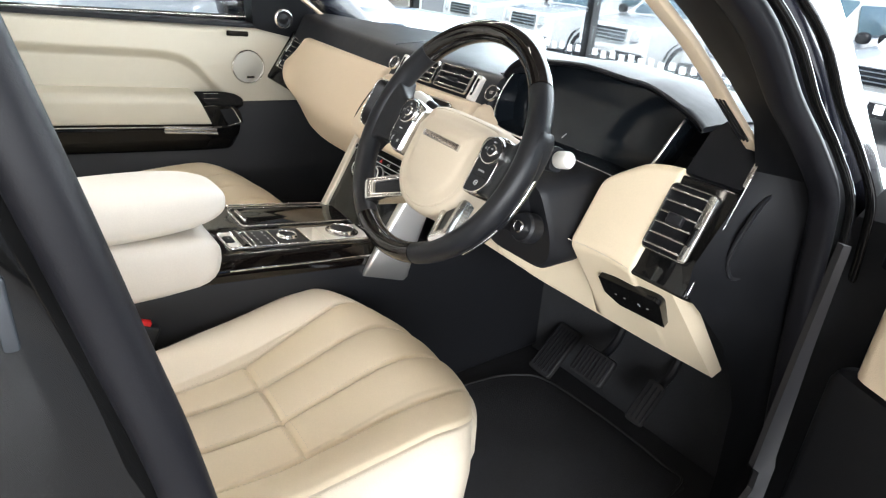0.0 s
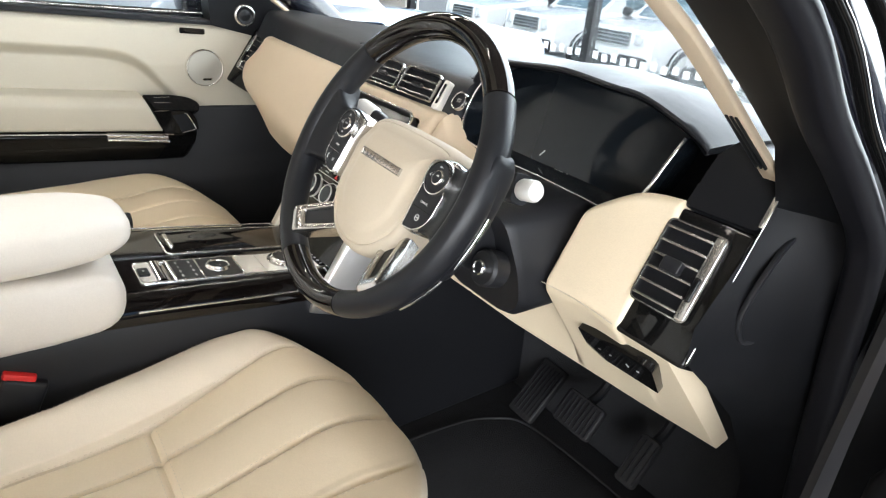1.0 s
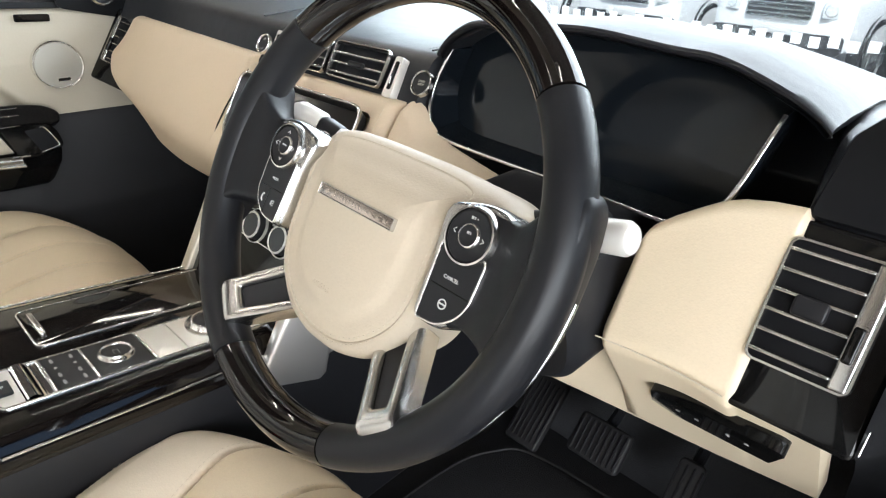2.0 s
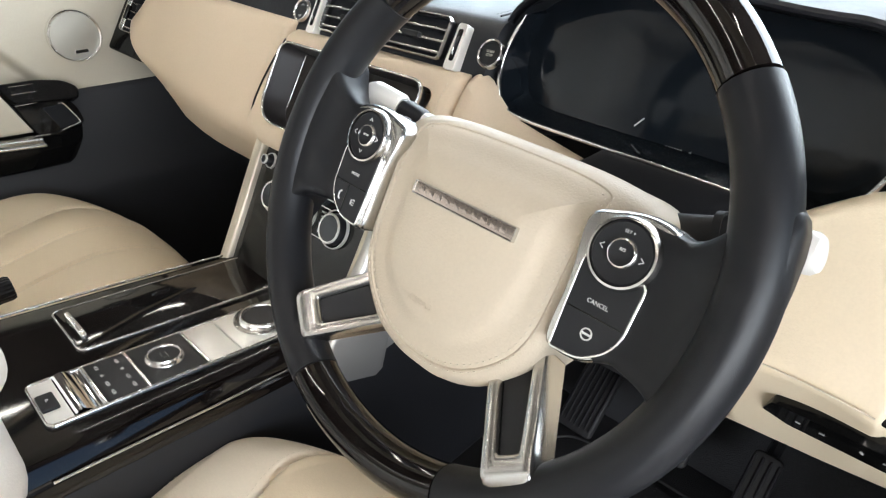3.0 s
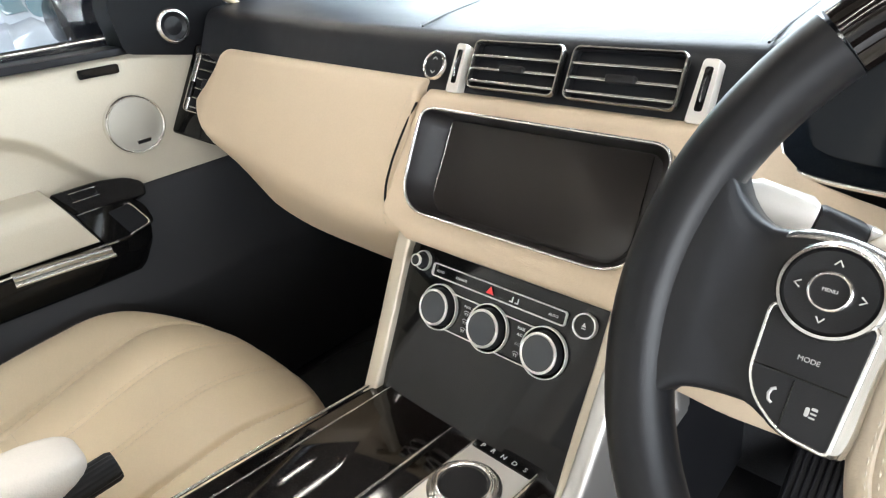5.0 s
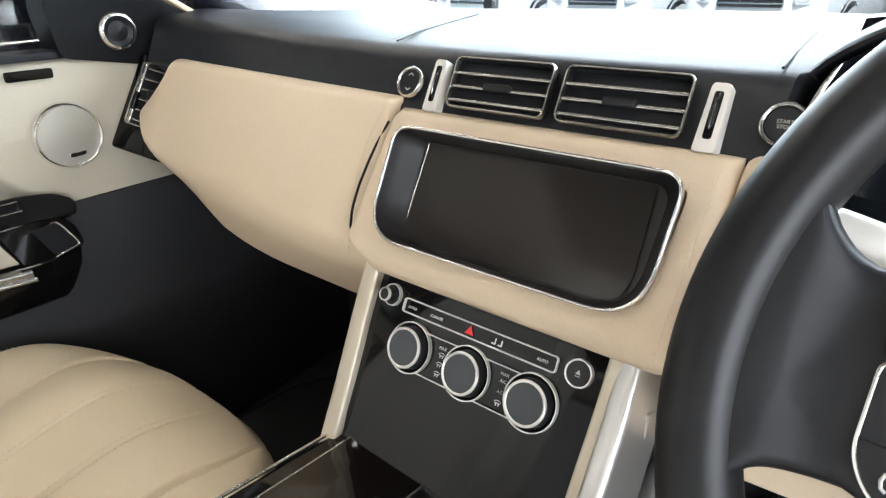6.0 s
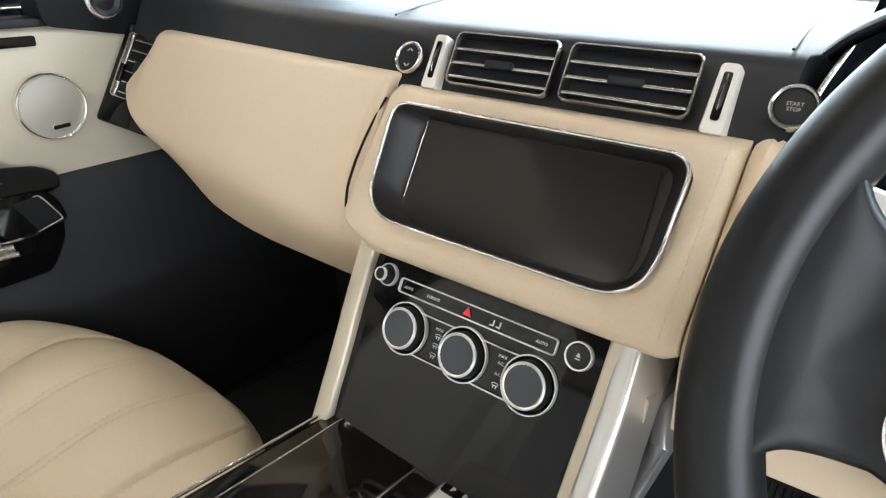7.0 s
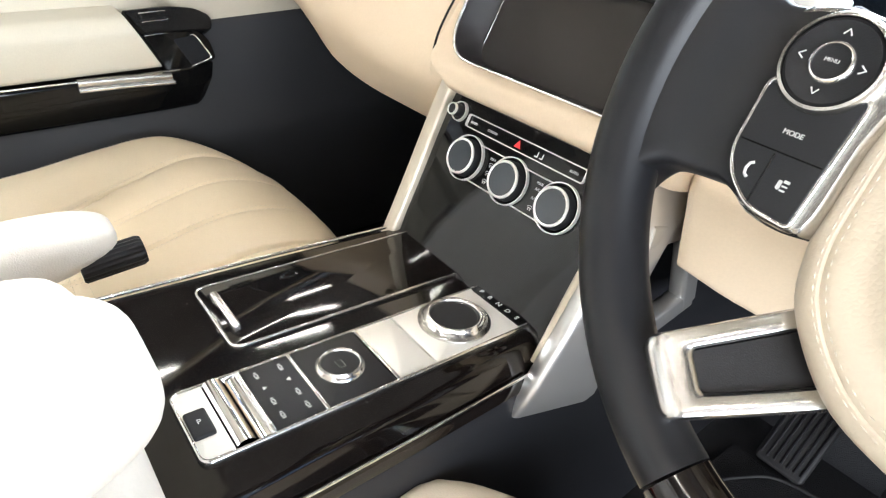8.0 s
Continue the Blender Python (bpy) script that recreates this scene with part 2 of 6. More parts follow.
def smooth_path(pts, n=8, loop=False):
    """A curve through the points (Catmull-Rom)."""
    pts = [Vector(p) for p in pts]
    out, m = [], len(pts)
    for i in range(m if loop else m - 1):
        if loop:
            p = [pts[(i + k - 1) % m] for k in range(4)]
        else:
            p = [pts[max(i - 1, 0)], pts[i], pts[i + 1], pts[min(i + 2, m - 1)]]
        for k in range(n):
            t = k / n
            out.append(0.5 * (2 * p[1] + (p[2] - p[0]) * t + (2 * p[0] - 5 * p[1] + 4 * p[2] - p[3]) * t * t + (3 * p[1] - p[0] - 3 * p[2] + p[3]) * t ** 3))
    if not loop:
        out.append(pts[-1])
    return out


def sweep(path, section, up=(0, 0, 1), loop=False, scale=None):
    """A 2D section carried along a path; its y axis keeps near up."""
    path = [Vector(p) for p in path]
    rings, n = [], len(path)
    for i, p in enumerate(path):
        a = path[(i - 1) % n] if loop else path[max(i - 1, 0)]
        b = path[(i + 1) % n] if loop else path[min(i + 1, n - 1)]
        t = (b - a).normalized()
        upv = Vector(up(i / n)) if callable(up) else Vector(up)
        s = t.cross(upv).normalized()
        w = s.cross(t)
        k = scale(i / max(n - 1, 1)) if scale else 1.0
        rings.append([p + s * x * k + w * y * k for x, y in section])
    return loft(rings, loop=loop)


def circle(r, n=10, k=1.0):
    return [(r * math.cos(2 * math.pi * i / n), r * k * math.sin(2 * math.pi * i / n)) for i in range(n)]


def tube(path, r, loop=False, n=8, up=(0, 0, 1)):
    return sweep(path, circle(r, n), up, loop)


def fillet(poly, radius, n=5):
    """Round the corners of a closed 2D polygon; radius: one, or one for each corner."""
    out, m = [], len(poly)
    for i in range(m):
        p, a, b = Vector(poly[i]), Vector(poly[i - 1]), Vector(poly[(i + 1) % m])
        r = radius if isinstance(radius, (int, float)) else radius[i]
        d1, d2 = (a - p), (b - p)
        k = min(r, d1.length * 0.45, d2.length * 0.45)
        s, e = p + d1.normalized() * k, p + d2.normalized() * k
        for j in range(n + 1):
            t = j / n
            out.append(tuple(s * (1 - t) ** 2 + p * 2 * t * (1 - t) + e * t * t))
    return out


def along_x(profile, xs, ends=0.0):
    """Loft of closed (y, z) profiles along x; ends: how far the two ends round off."""
    rings = []
    for x in xs:
        rings.append([(x, y, z) for y, z in profile(x)])
    return loft(rings)


def pillow(w, d, h, p=4.0, q=2.6, nu=40, nv=14):
    """A rounded cushion centred on its base: a superellipse in plan, puffed in height."""
    rings = []
    for j in range(nv + 1):
        a = -math.pi / 2 + math.pi * j / nv
        cz, sz = abs(math.cos(a)) ** (2 / q), math.copysign(abs(math.sin(a)) ** (2 / q), math.sin(a))
        ring = []
        for i in range(nu):
            b = 2 * math.pi * i / nu
            cx, cy = math.cos(b), math.sin(b)
            ring.append((w / 2 * max(cz, 0.002) * math.copysign(abs(cx) ** (2 / p), cx), d / 2 * max(cz, 0.002) * math.copysign(abs(cy) ** (2 / p), cy), h / 2 * (1 + sz)))
        rings.append(ring)
    return loft(rings)


def join(*bms):
    out = bmesh.new()
    for b in bms:
        me = bpy.data.meshes.new("tmp")
        b.to_mesh(me)
        b.free()
        out.from_mesh(me)
        bpy.data.meshes.remove(me)
    return out


def moved(bm, m):
    bm.transform(m)
    return bm


def carve(ob, cutter):
    """Cut a closed bmesh out of an object for good."""
    me = bpy.data.meshes.new("cut")
    bmesh.ops.recalc_face_normals(cutter, faces=cutter.faces)
    cutter.to_mesh(me)
    cutter.free()
    c = new("cut", me)
    mod = ob.modifiers.new("cut", "BOOLEAN")
    mod.operation, mod.object, mod.solver = "DIFFERENCE", c, "EXACT"
    bpy.context.view_layer.update()
    done = bpy.data.meshes.new_from_object(ob.evaluated_get(bpy.context.evaluated_depsgraph_get()))
    ob.modifiers.clear()
    old, ob.data = ob.data, done
    bpy.data.objects.remove(c)
    bpy.data.meshes.remove(me)
    bpy.data.meshes.remove(old)
    ob.data.set_sharp_from_angle(angle=radians(35))


def writing(text, size, m, mat, parent, name="lettering", depth=0.0002, align="CENTER"):
    cu = bpy.data.curves.new(name, "FONT")
    cu.body, cu.size, cu.align_x, cu.align_y, cu.extrude = text, size, align, "CENTER", depth
    tmp = bpy.data.objects.new("tmp", cu)
    me = bpy.data.meshes.new_from_object(tmp)
    bpy.data.objects.remove(tmp)
    bpy.data.curves.remove(cu)
    me.transform(m)
    me.materials.clear()
    me.materials.append(mat)
    ob = new(name, me)
    ob.parent = parent
    ob.matrix_parent_inverse = Matrix.Translation(-parent.location)
    return ob


def stitches(path, length=0.0040, gap=0.0022, r=0.00045, lift=0.0004, up=(0, 0, 1)):
    """A row of short thread stitches along a path."""
    bm = bmesh.new()
    path = [Vector(p) for p in path]
    d, total = 0.0, 0.0
    seg = [(b - a).length for a, b in zip(path, path[1:])]
    total = sum(seg)

    def where(s):
        for a, b, l in zip(path, path[1:], seg):
            if s <= l:
                return a.lerp(b, s / max(l, 1e-9))
            s -= l
        return path[-1]
    upv = Vector(up)
    while d + length < total:
        a, b = where(d), where(d + length)
        t = (b - a).normalized()
        s = t.cross(upv).normalized() * r
        w = s.cross(t).normalized() * r * 1.2
        mid = (a + b) / 2 + w
        rings = [[a + s * 0.3, a + w * 0.3, a - s * 0.3], [mid + s, mid + w, mid - s], [b + s * 0.3, b + w * 0.3, b - s * 0.3]]
        loft(rings, closed=True, caps=False, bm=bm)
        d += length + gap
    return bm

# ---- the car's cabin: floor, pillars, roof, glass ----
def box_between(a, b, r=0.004):
    a, b = Vector(a), Vector(b)
    s, c = b - a, (a + b) / 2
    return moved(slab(abs(s.x), abs(s.y), r, abs(s.z), min(r, abs(s.z) / 3), 0, 2, 3), at(c.x, c.y, min(a.z, b.z)))


floor = part("floor", box_between((-0.74, -1.5, 0.46), (0.74, 0.62, 0.52)), CARPET)
tagged(floor, "dark carpeted cabin floor of the car", "floor", kind="structure")
bulk = part("bulkhead", along_x(lambda x: [(0.55, 0.5), (0.62, 0.5), (0.66, 1.12), (0.6, 1.12), (0.56, 0.8)], (-0.74, 0.74)), CARPET)
tagged(bulk, "dark carpeted bulkhead beneath the dashboard", "bulkhead", kind="structure")
# unseen panel added behind the seats, dark so that gloss trim reflects dark
rear = part("rear_closing_panel", box_between((-0.74, -1.56, 0.5), (0.74, -1.5, 1.2)), SOFT)
tagged(rear, "added dark panel, out of view, closing the cabin behind the seats", "bulkhead", kind="structure")


def roof_z(x, y):
    return 1.73 - 0.10 * (x / 0.7) ** 2 - 0.10 * max(0, (y + 0.25) / 0.28) ** 2


def roof_piece(x0, x1, y0, y1, t=0.04):
    rings = []
    for i in range(9):
        y = y0 + (y1 - y0) * i / 8
        top = [(x0 + (x1 - x0) * k / 6, y, roof_z(x0 + (x1 - x0) * k / 6, y)) for k in range(7)]
        rings.append(top + [(x, yy, z - t) for x, yy, z in reversed(top)])
    return loft(rings)


for k, (x0, x1, y0, y1) in enumerate(((-0.70, 0.70, -0.16, 0.03), (-0.70, 0.70, -1.56, -1.30), (-0.70, -0.46, -1.30, -0.16), (0.46, 0.70, -1.30, -0.16))):
    tagged(part("ceiling", roof_piece(x0, x1, y0, y1), HEADLINE), "pale cloth headliner round the roof glass", "headliner", kind="structure")
rg = part("window_5", roof_piece(-0.46, 0.46, -1.30, -0.16, 0.008), ROOFGLASS)
rg.visible_shadow = False
tagged(rg, "tinted panoramic roof glass", "roof glass", kind="structure")


def pillar(name, pts, w, d, mat, label, up=(0, 0, 1)):
    bm = sweep(smooth_path(pts, 8), rrect(w, d, min(w, d) * 0.4, 4), up)
    return tagged(part(name, bm, mat), label, "pillar", kind="structure")


for sx, dy in ((1, 0.0), (-1, 0.085)):
    run = smooth_path([(sx * 0.657, 0.282 + dy, 1.214), (sx * 0.656, 0.215 + dy, 1.260), (sx * 0.655, 0.110 + dy, 1.332), (sx * 0.650, 0.050 + dy, 1.370), (sx * 0.61, -0.17 + dy, 1.522), (sx * 0.57, -0.33 + dy, 1.63)], 8)
    tagged(part("trim_a_pillar", sweep(run, rrect(0.008, 0.019, 0.0025, 3), (sx, 0, 0)), TAN), "tan trimmed inner windscreen pillar", "pillar", kind="structure")
    pillar("pillar_a_outer", [(x, y + dy + 0.03, z) for x, y, z in [(sx * 0.715, 0.44, 1.13), (sx * 0.708, 0.335, 1.22), (sx * 0.70, 0.14, 1.375), (sx * 0.66, -0.11, 1.55), (sx * 0.62, -0.34, 1.675)]], 0.088, 0.075, BODYPAINT, "dark painted outer windscreen pillar", (sx, 0, 0))
ps = [Vector((0.6565, 0.258, 1.2295)), Vector((0.6555, 0.185, 1.2815))]
tagged(part("pillar_slot", join(*[sweep([p + Vector((k, -0.0028, -0.0038)) for p in ps], rrect(0.003, 0.0022, 0.0006, 2), (1, 0, 0)) for k in (-0.0045, 0.0, 0.0045)]), PLASTIC), "dark slots in the windscreen pillar trim", "vent slot", kind="structure")
pillar("pillar_b", [(0.72, -0.388, 0.52), (0.725, -0.423, 0.80), (0.722, -0.471, 1.11), (0.715, -0.493, 1.22), (0.70, -0.529, 1.36), (0.64, -0.60, 1.66)], 0.115, 0.07, PIANO, "gloss black middle door pillar", (1, 0, 0))
pillar("rubber_seal_b", [(0.755, -0.328, 0.52), (0.760, -0.368, 0.80), (0.757, -0.416, 1.11), (0.752, -0.438, 1.22), (0.742, -0.469, 1.36), (0.68, -0.539, 1.66)], 0.026, 0.032, RUBBER, "black rubber door seal on the middle pillar", (1, 0, 0))
for c, w, h in (((0.770, -0.476, 1.256), 0.006, 0.034),):
    tagged(part("striker_plate", slab(w, h, 0.002, 0.003, 0.001), KNOBGREY, None, "", axes(c, (0.1, 1, 0), (0.05, -0.18, 1))), "grey metal plate on the middle door pillar", "striker plate", kind="structure")
pillar("pillar_b_far", [(-0.74, -0.50, 0.52), (-0.745, -0.55, 1.05), (-0.70, -0.62, 1.36), (-0.64, -0.68, 1.66)], 0.12, 0.07, SOFT, "black trimmed middle door pillar", (-1, 0, 0))
sill = part("door_sill", along_x(lambda x: [(-0.6, 0.44), (0.66, 0.44), (0.66, 0.56 if x < 0.8 else 0.53), (-0.6, 0.56 if x < 0.8 else 0.53)], (0.70, 0.74, 0.79, 0.84)), PLASTIC)
tagged(sill, "black plastic door sill", "door sill", kind="structure")
# black trim between the dash end and the door opening, and the rubber seal round it
CAP = [(1.52, -0.155, -0.165), (1.42, -0.010, -0.03), (1.36, 0.080, 0.06), (1.30, 0.172, 0.130), (1.25, 0.242, 0.200), (1.19, 0.272, 0.272), (1.14, 0.240, 0.298), (1.08, 0.190, 0.312), (1.04, 0.192, 0.322), (0.98, 0.262, 0.338), (0.92, 0.328, 0.355), (0.84, 0.385, 0.378), (0.77, 0.425, 0.398), (0.62, 0.450, 0.420), (0.52, 0.455, 0.430)]


def cap_in(z):
    return 0.06 * max(0.0, min(z, 1.36) - 1.2) + 0.26 * max(0.0, z - 1.36)


def side_cap():
    rings = []
    for z, yi, yo in CAP:
        ym = (yi + yo) / 2
        k = cap_in(z)
        dp = 0.16 if z < 1.25 else 0.05
        rings.append([(0.672 - k, yi, z), (0.686 - k, yi * 0.75 + yo * 0.25 + 0.004, z), (0.705 - k, ym + 0.012, z), (0.726 - k, yi * 0.2 + yo * 0.8 + 0.014, z), (0.742 - k, yo + 0.008, z), (0.745 - k, yo + dp, z), (0.672 - k, yi + dp, z)])
    return loft(rings)


tagged(part("side_trim", side_cap(), SOFT, sharp=50), "black plastic trim at the end of the dashboard", "trim", kind="structure")
mold = [(0.694, 0.285, 1.165), (0.692, 0.250, 1.125), (0.690, 0.238, 1.085), (0.694, 0.252, 1.06), (0.708, 0.290, 1.075), (0.712, 0.306, 1.12), (0.706, 0.300, 1.155)]
tagged(part("side_moulding", sweep(smooth_path([(x, y - 0.004, z) for x, y, z in mold], 5, True), rrect(0.006, 0.006, 0.002, 2), (1, 0, 0), True), PLASTIC), "raised moulding on the dash end trim", "trim", kind="structure")
tagged(part("rubber_seal", sweep(smooth_path([(0.752 - cap_in(z), yo + 0.002, z) for z, yi, yo in CAP], 4), rrect(0.022, 0.030, 0.009, 4), (1, 0, 0)), RUBBER), "black rubber door seal", "door seal", kind="structure")
for dx, dy in ((0.022, 0.016), (0.036, 0.034)):
    tagged(part("seal_lip", sweep(smooth_path([(0.752 - cap_in(z) + dx, yo + dy, z) for z, yi, yo in CAP], 4), rrect(0.007, 0.010, 0.003, 3), (1, 0, 0)), PIANO), "glossy lip of the door seal", "door seal", kind="structure")
tagged(part("body_post", loft([[(x, y, z) for x, y in ((0.765, y0), (0.85, y0 + 0.02), (0.85, 0.78), (0.765, 0.78))] for z, y0 in ((0.46, 0.42), (0.80, 0.37), (1.05, 0.33), (1.15, 0.36), (1.19, 0.44))]), SOFT), "dark body post that carries the door hinges", "body post", kind="structure")
tagged(part("shut_face", loft([[(x, y, z) for x, y in ((0.792, y0), (0.800, y0 - 0.004), (0.806, y1), (0.794, y1))] for z, y0, y1 in ((0.52, 0.235, 0.29), (0.78, 0.225, 0.275), (0.80, 0.25, 0.275), (0.83, 0.25, 0.275), (0.85, 0.225, 0.265), (1.02, 0.236, 0.250), (1.10, 0.243, 0.248), (1.15, 0.2465, 0.2475))]), BODYGREY), "grey sealed body seam beside the hinge", "body seam", kind="structure")

# windscreen
def windscreen():
    bm = bmesh.new()
    nu, nv = 12, 6
    outer = []
    for layer in (0.0, -0.005):
        rows = []
        for j in range(nv + 1):
            v = j / nv
            row = []
            for i in range(nu + 1):
                u = -1 + 2 * i / nu
                x = u * (0.70 - 0.08 * v)
                y0 = 0.86 - 0.42 * abs(u) ** 2.2
                y1 = 0.02 - 0.12 * abs(u) ** 2.2
                row.append(bm.verts.new((x, y0 + (y1 - y0) * v, 1.13 + (1.66 - 1.13) * v + layer)))
            rows.append(row)
        outer.append(rows)
        for a, b in zip(rows, rows[1:]):
            for i in range(nu):
                bm.faces.new((a[i], a[i + 1], b[i + 1], b[i]))
    return bm


ws = part("window_1", windscreen(), GLASS)
ws.visible_shadow = False
tagged(ws, "clear curved windscreen", "windscreen", kind="structure")

# ---- dashboard ----
dash = base("dashboard", (0, 0.3, 1.0), "two-tone dashboard in black and tan stitched leather", "dashboard")


def dash_top_profile(x):
    k = (x / 0.57) ** 2
    up = 0.016 * min(k, 1.3) if x < 0 else 0.0
    back = 0.46 * abs(x / 0.68) ** 2.2
    z = 1.212 + up

    def ramp(a, c):
        t = min(max((x - a) / (c - a), 0), 1)
        return t * t * (3 - 2 * t)
    d = 0.085 * ramp(0.178, 0.196) * (1 - ramp(0.570, 0.59))
    return fillet([(0.285 + d, 1.10), (0.262 + d, 1.160 + up * 0.7), (0.292 + d, z - d * 0.12), (0.36 + d, z + 0.004), (0.80 - back * 0.75, 1.198 + up), (0.86 - back * 0.75, 1.10), (0.60, 1.0)], [0.004, 0.004, 0.016, 0.06, 0.02, 0.01, 0.01], 5)


XS = [-0.665 + 1.33 * i / 100 for i in range(101)]
part("upper_cover", along_x(dash_top_profile, XS), BLACKL, dash, "black stitched leather dash top")


def face_profile(top_y, top_z, crease_y, crease_z, low_y, low_z, deep=0.05):
    return fillet([(top_y + deep, top_z - 0.012), (top_y + 0.012, top_z), (top_y, top_z - 0.004), (crease_y, crease_z), (low_y, low_z), (low_y + 0.03, low_z + 0.01)], [0.004, 0.008, 0.01, 0.03, 0.012, 0.004], 6)


def table(x, rows):
    for (x0, a), (x1, b) in zip(rows, rows[1:]):
        if x <= x1:
            t = min(max((x - x0) / (x1 - x0), 0), 1)
            return a + (b - a) * t
    return rows[-1][1]


def glove(x):
    e = max(0.0, (-0.58 - x) / 0.034)
    e2 = max(0.0, (x + 0.178) / 0.0132)
    s = 0.014 * e ** 2 + 0.011 * e2 ** 2.5
    low = 0.960 + 0.115 * max(0.0, (-0.30 - x) / 0.314) ** 2.6
    cz = max(table(x, [(-0.60, 1.062), (-0.5, 1.050), (-0.16, 1.036)]), low + 0.020)
    return face_profile(0.252 + s, 1.184 - 0.026 * (x + 0.6) - s, 0.170 + s + 0.03 * max(0, (-0.3 - x) / 0.3), cz + s * 0.5, 0.208 + s + 0.02 * max(0, (-0.45 - x) / 0.15), low)


SEAM = [(0.95, 0.112), (1.040, 0.112), (1.050, 0.118), (1.0555, 0.132), (1.061, 0.1465), (1.070, 0.156), (1.082, 0.1625), (1.10, 0.1665), (1.12, 0.1675), (1.14, 0.166), (1.155, 0.1625), (1.164, 0.157), (1.172, 0.150), (1.18, 0.145)]
GLOVE_END = [(1.00, -0.600), (1.03, -0.622), (1.05, -0.638), (1.08, -0.647), (1.11, -0.645), (1.14, -0.628), (1.16, -0.614), (1.18, -0.602)]


def fit_edge(bm, pivot, edge, target):
    """Stretch the part past the pivot so that its end follows a curved seam."""
    for v in bm.verts:
        k = (v.co.x - pivot) / (edge - pivot)
        if k > 0:
            v.co.x = pivot + k * (target(v.co.z) - pivot)
    return bm


def seam_x(z):
    return -table(z, SEAM)


gx = [-0.614, -0.611, -0.606, -0.598, -0.59, -0.58, -0.57, -0.56] + [-0.55 + 0.02 * i for i in range(18)] + [-0.180, -0.176, -0.173, -0.170, -0.169, -0.167, -0.1665, -0.1655, -0.1648]
part("glovebox_panel", fit_edge(fit_edge(along_x(glove, gx), -0.26, -0.1648, lambda z: seam_x(z) - 0.0028), -0.50, -0.614, lambda z: table(z, GLOVE_END)), TAN, dash, "tan leather glovebox panel")


def fascia(x):
    e = max(0.0, (abs(x) - 0.144) / 0.0145)
    s = 0.010 * e ** 2.5
    return fillet([(0.30, 1.15), (0.262, 1.163), (0.246 + s, 1.164 - s), (0.157 + s, 1.062), (0.154 + s, 1.046), (0.17 + s, 1.034), (0.21, 1.04)], [0.004, 0.004, 0.01, 0.012, 0.01, 0.006, 0.004], 5)


fx = [-0.1585, -0.1575, -0.156, -0.154, -0.151, -0.148] + [-0.144 + 0.016 * i for i in range(19)] + [0.148, 0.151, 0.154, 0.156, 0.1575, 0.1585]
fas = part("centre_fascia", fit_edge(along_x(fascia, fx), -0.09, -0.1585, seam_x), TAN, dash, "tan leather centre fascia")
SF = axes((0.0065, 0.1901, 1.1167), (1, 0, 0), (0, 0.53, 0.85))


def screen_shape(inset):
    """The screen opening: wide above, narrower below, with wide lower corners."""
    w, b, h = 0.1315 - inset, 0.1285 - inset, 0.0520 - inset
    return fillet([(w, h), (-w, h), (-b, -h), (b, -h)], [max(0.019 - inset, 0.004)] * 2 + [max(0.040 - inset, 0.012)] * 2, 9)


carve(fas, moved(loft([[(x, y, z) for x, y in screen_shape(0.0025)] for z in (-0.06, 0.05)]), SF))
part("screen_frame", loft([[(x, y, z) for x, y in screen_shape(k)] for k, z in ((0.0, -0.002), (0.0, 0.0022), (0.0006, 0.003), (0.0018, 0.003), (0.0026, 0.0015), (0.0026, -0.003))], loop=True), CHROME, dash, "thin chrome screen surround", SF)
part("screen_well", loft([[(x * a, y * b, z) for x, y in screen_shape(0.0025)] for a, b, z in ((1.0, 1.0, 0.001), (0.972, 0.992, -0.010), (0.895, 0.965, -0.0245), (0.878, 0.955, -0.0275), (0.5, 0.5, -0.0276))], caps=False), WELLGREY, dash, "satin black screen well", SF)
scr = part("screen", loft([[(x, y, z) for x, y in fillet([(0.1040, 0.0462), (-0.1095, 0.0462), (-0.1100, -0.0445), (0.1070, -0.0445)], [0.003, 0.003, 0.014, 0.026], 7)] for z in (-0.027, -0.0252)]), SCREEN, dash, "dark switched-off touch screen", SF)
part("screen_edge", tube([(-0.1097, 0.044, -0.0252), (-0.1101, -0.026, -0.0252)], 0.0007), SATIN, scr, "", SF)

# dark strip put in as the shade between the glovebox and the fascia
gap = [(seam_x(z) - 0.0014, max(0.157, 0.157 + (z - 1.062) * 0.8725) + 0.0120, z) for z in [1.0525 + 0.0055 * i for i in range(19)]]
part("gap_shade_strip", tube(gap, 0.0013, up=(1, 0, 0)), RUBBER, dash, "dark strip standing in for the shaded gap beside the fascia")
# seams of thread beside the fascia
pts = [(0.1505, y - 0.0025, z) for y, z in ((0.238, 1.158), (0.20, 1.112), (0.162, 1.068), (0.157, 1.05))]
part("stitching", stitches(smooth_path(pts, 8), up=(0, -0.8, 0.5)), THREAD, dash)
pts = [(seam_x(max(z, 1.068)) - 0.0115, y - 0.0012, z) for y, z in ((0.246, 1.160), (0.231, 1.136), (0.216, 1.112), (0.2015, 1.089), (0.187, 1.066), (0.178, 1.046), (0.185, 1.015))]
part("stitching", stitches(smooth_path(pts, 8), up=(0, -0.8, 0.5)), THREAD, dash)


def top_z(x, y):
    """Height of the dash top near its middle."""
    return 1.2165 + (0.016 * min((x / 0.57) ** 2, 1.3) if x < 0 else 0.0) - 0.018 * max(0.0, (y - 0.36) / 0.42)


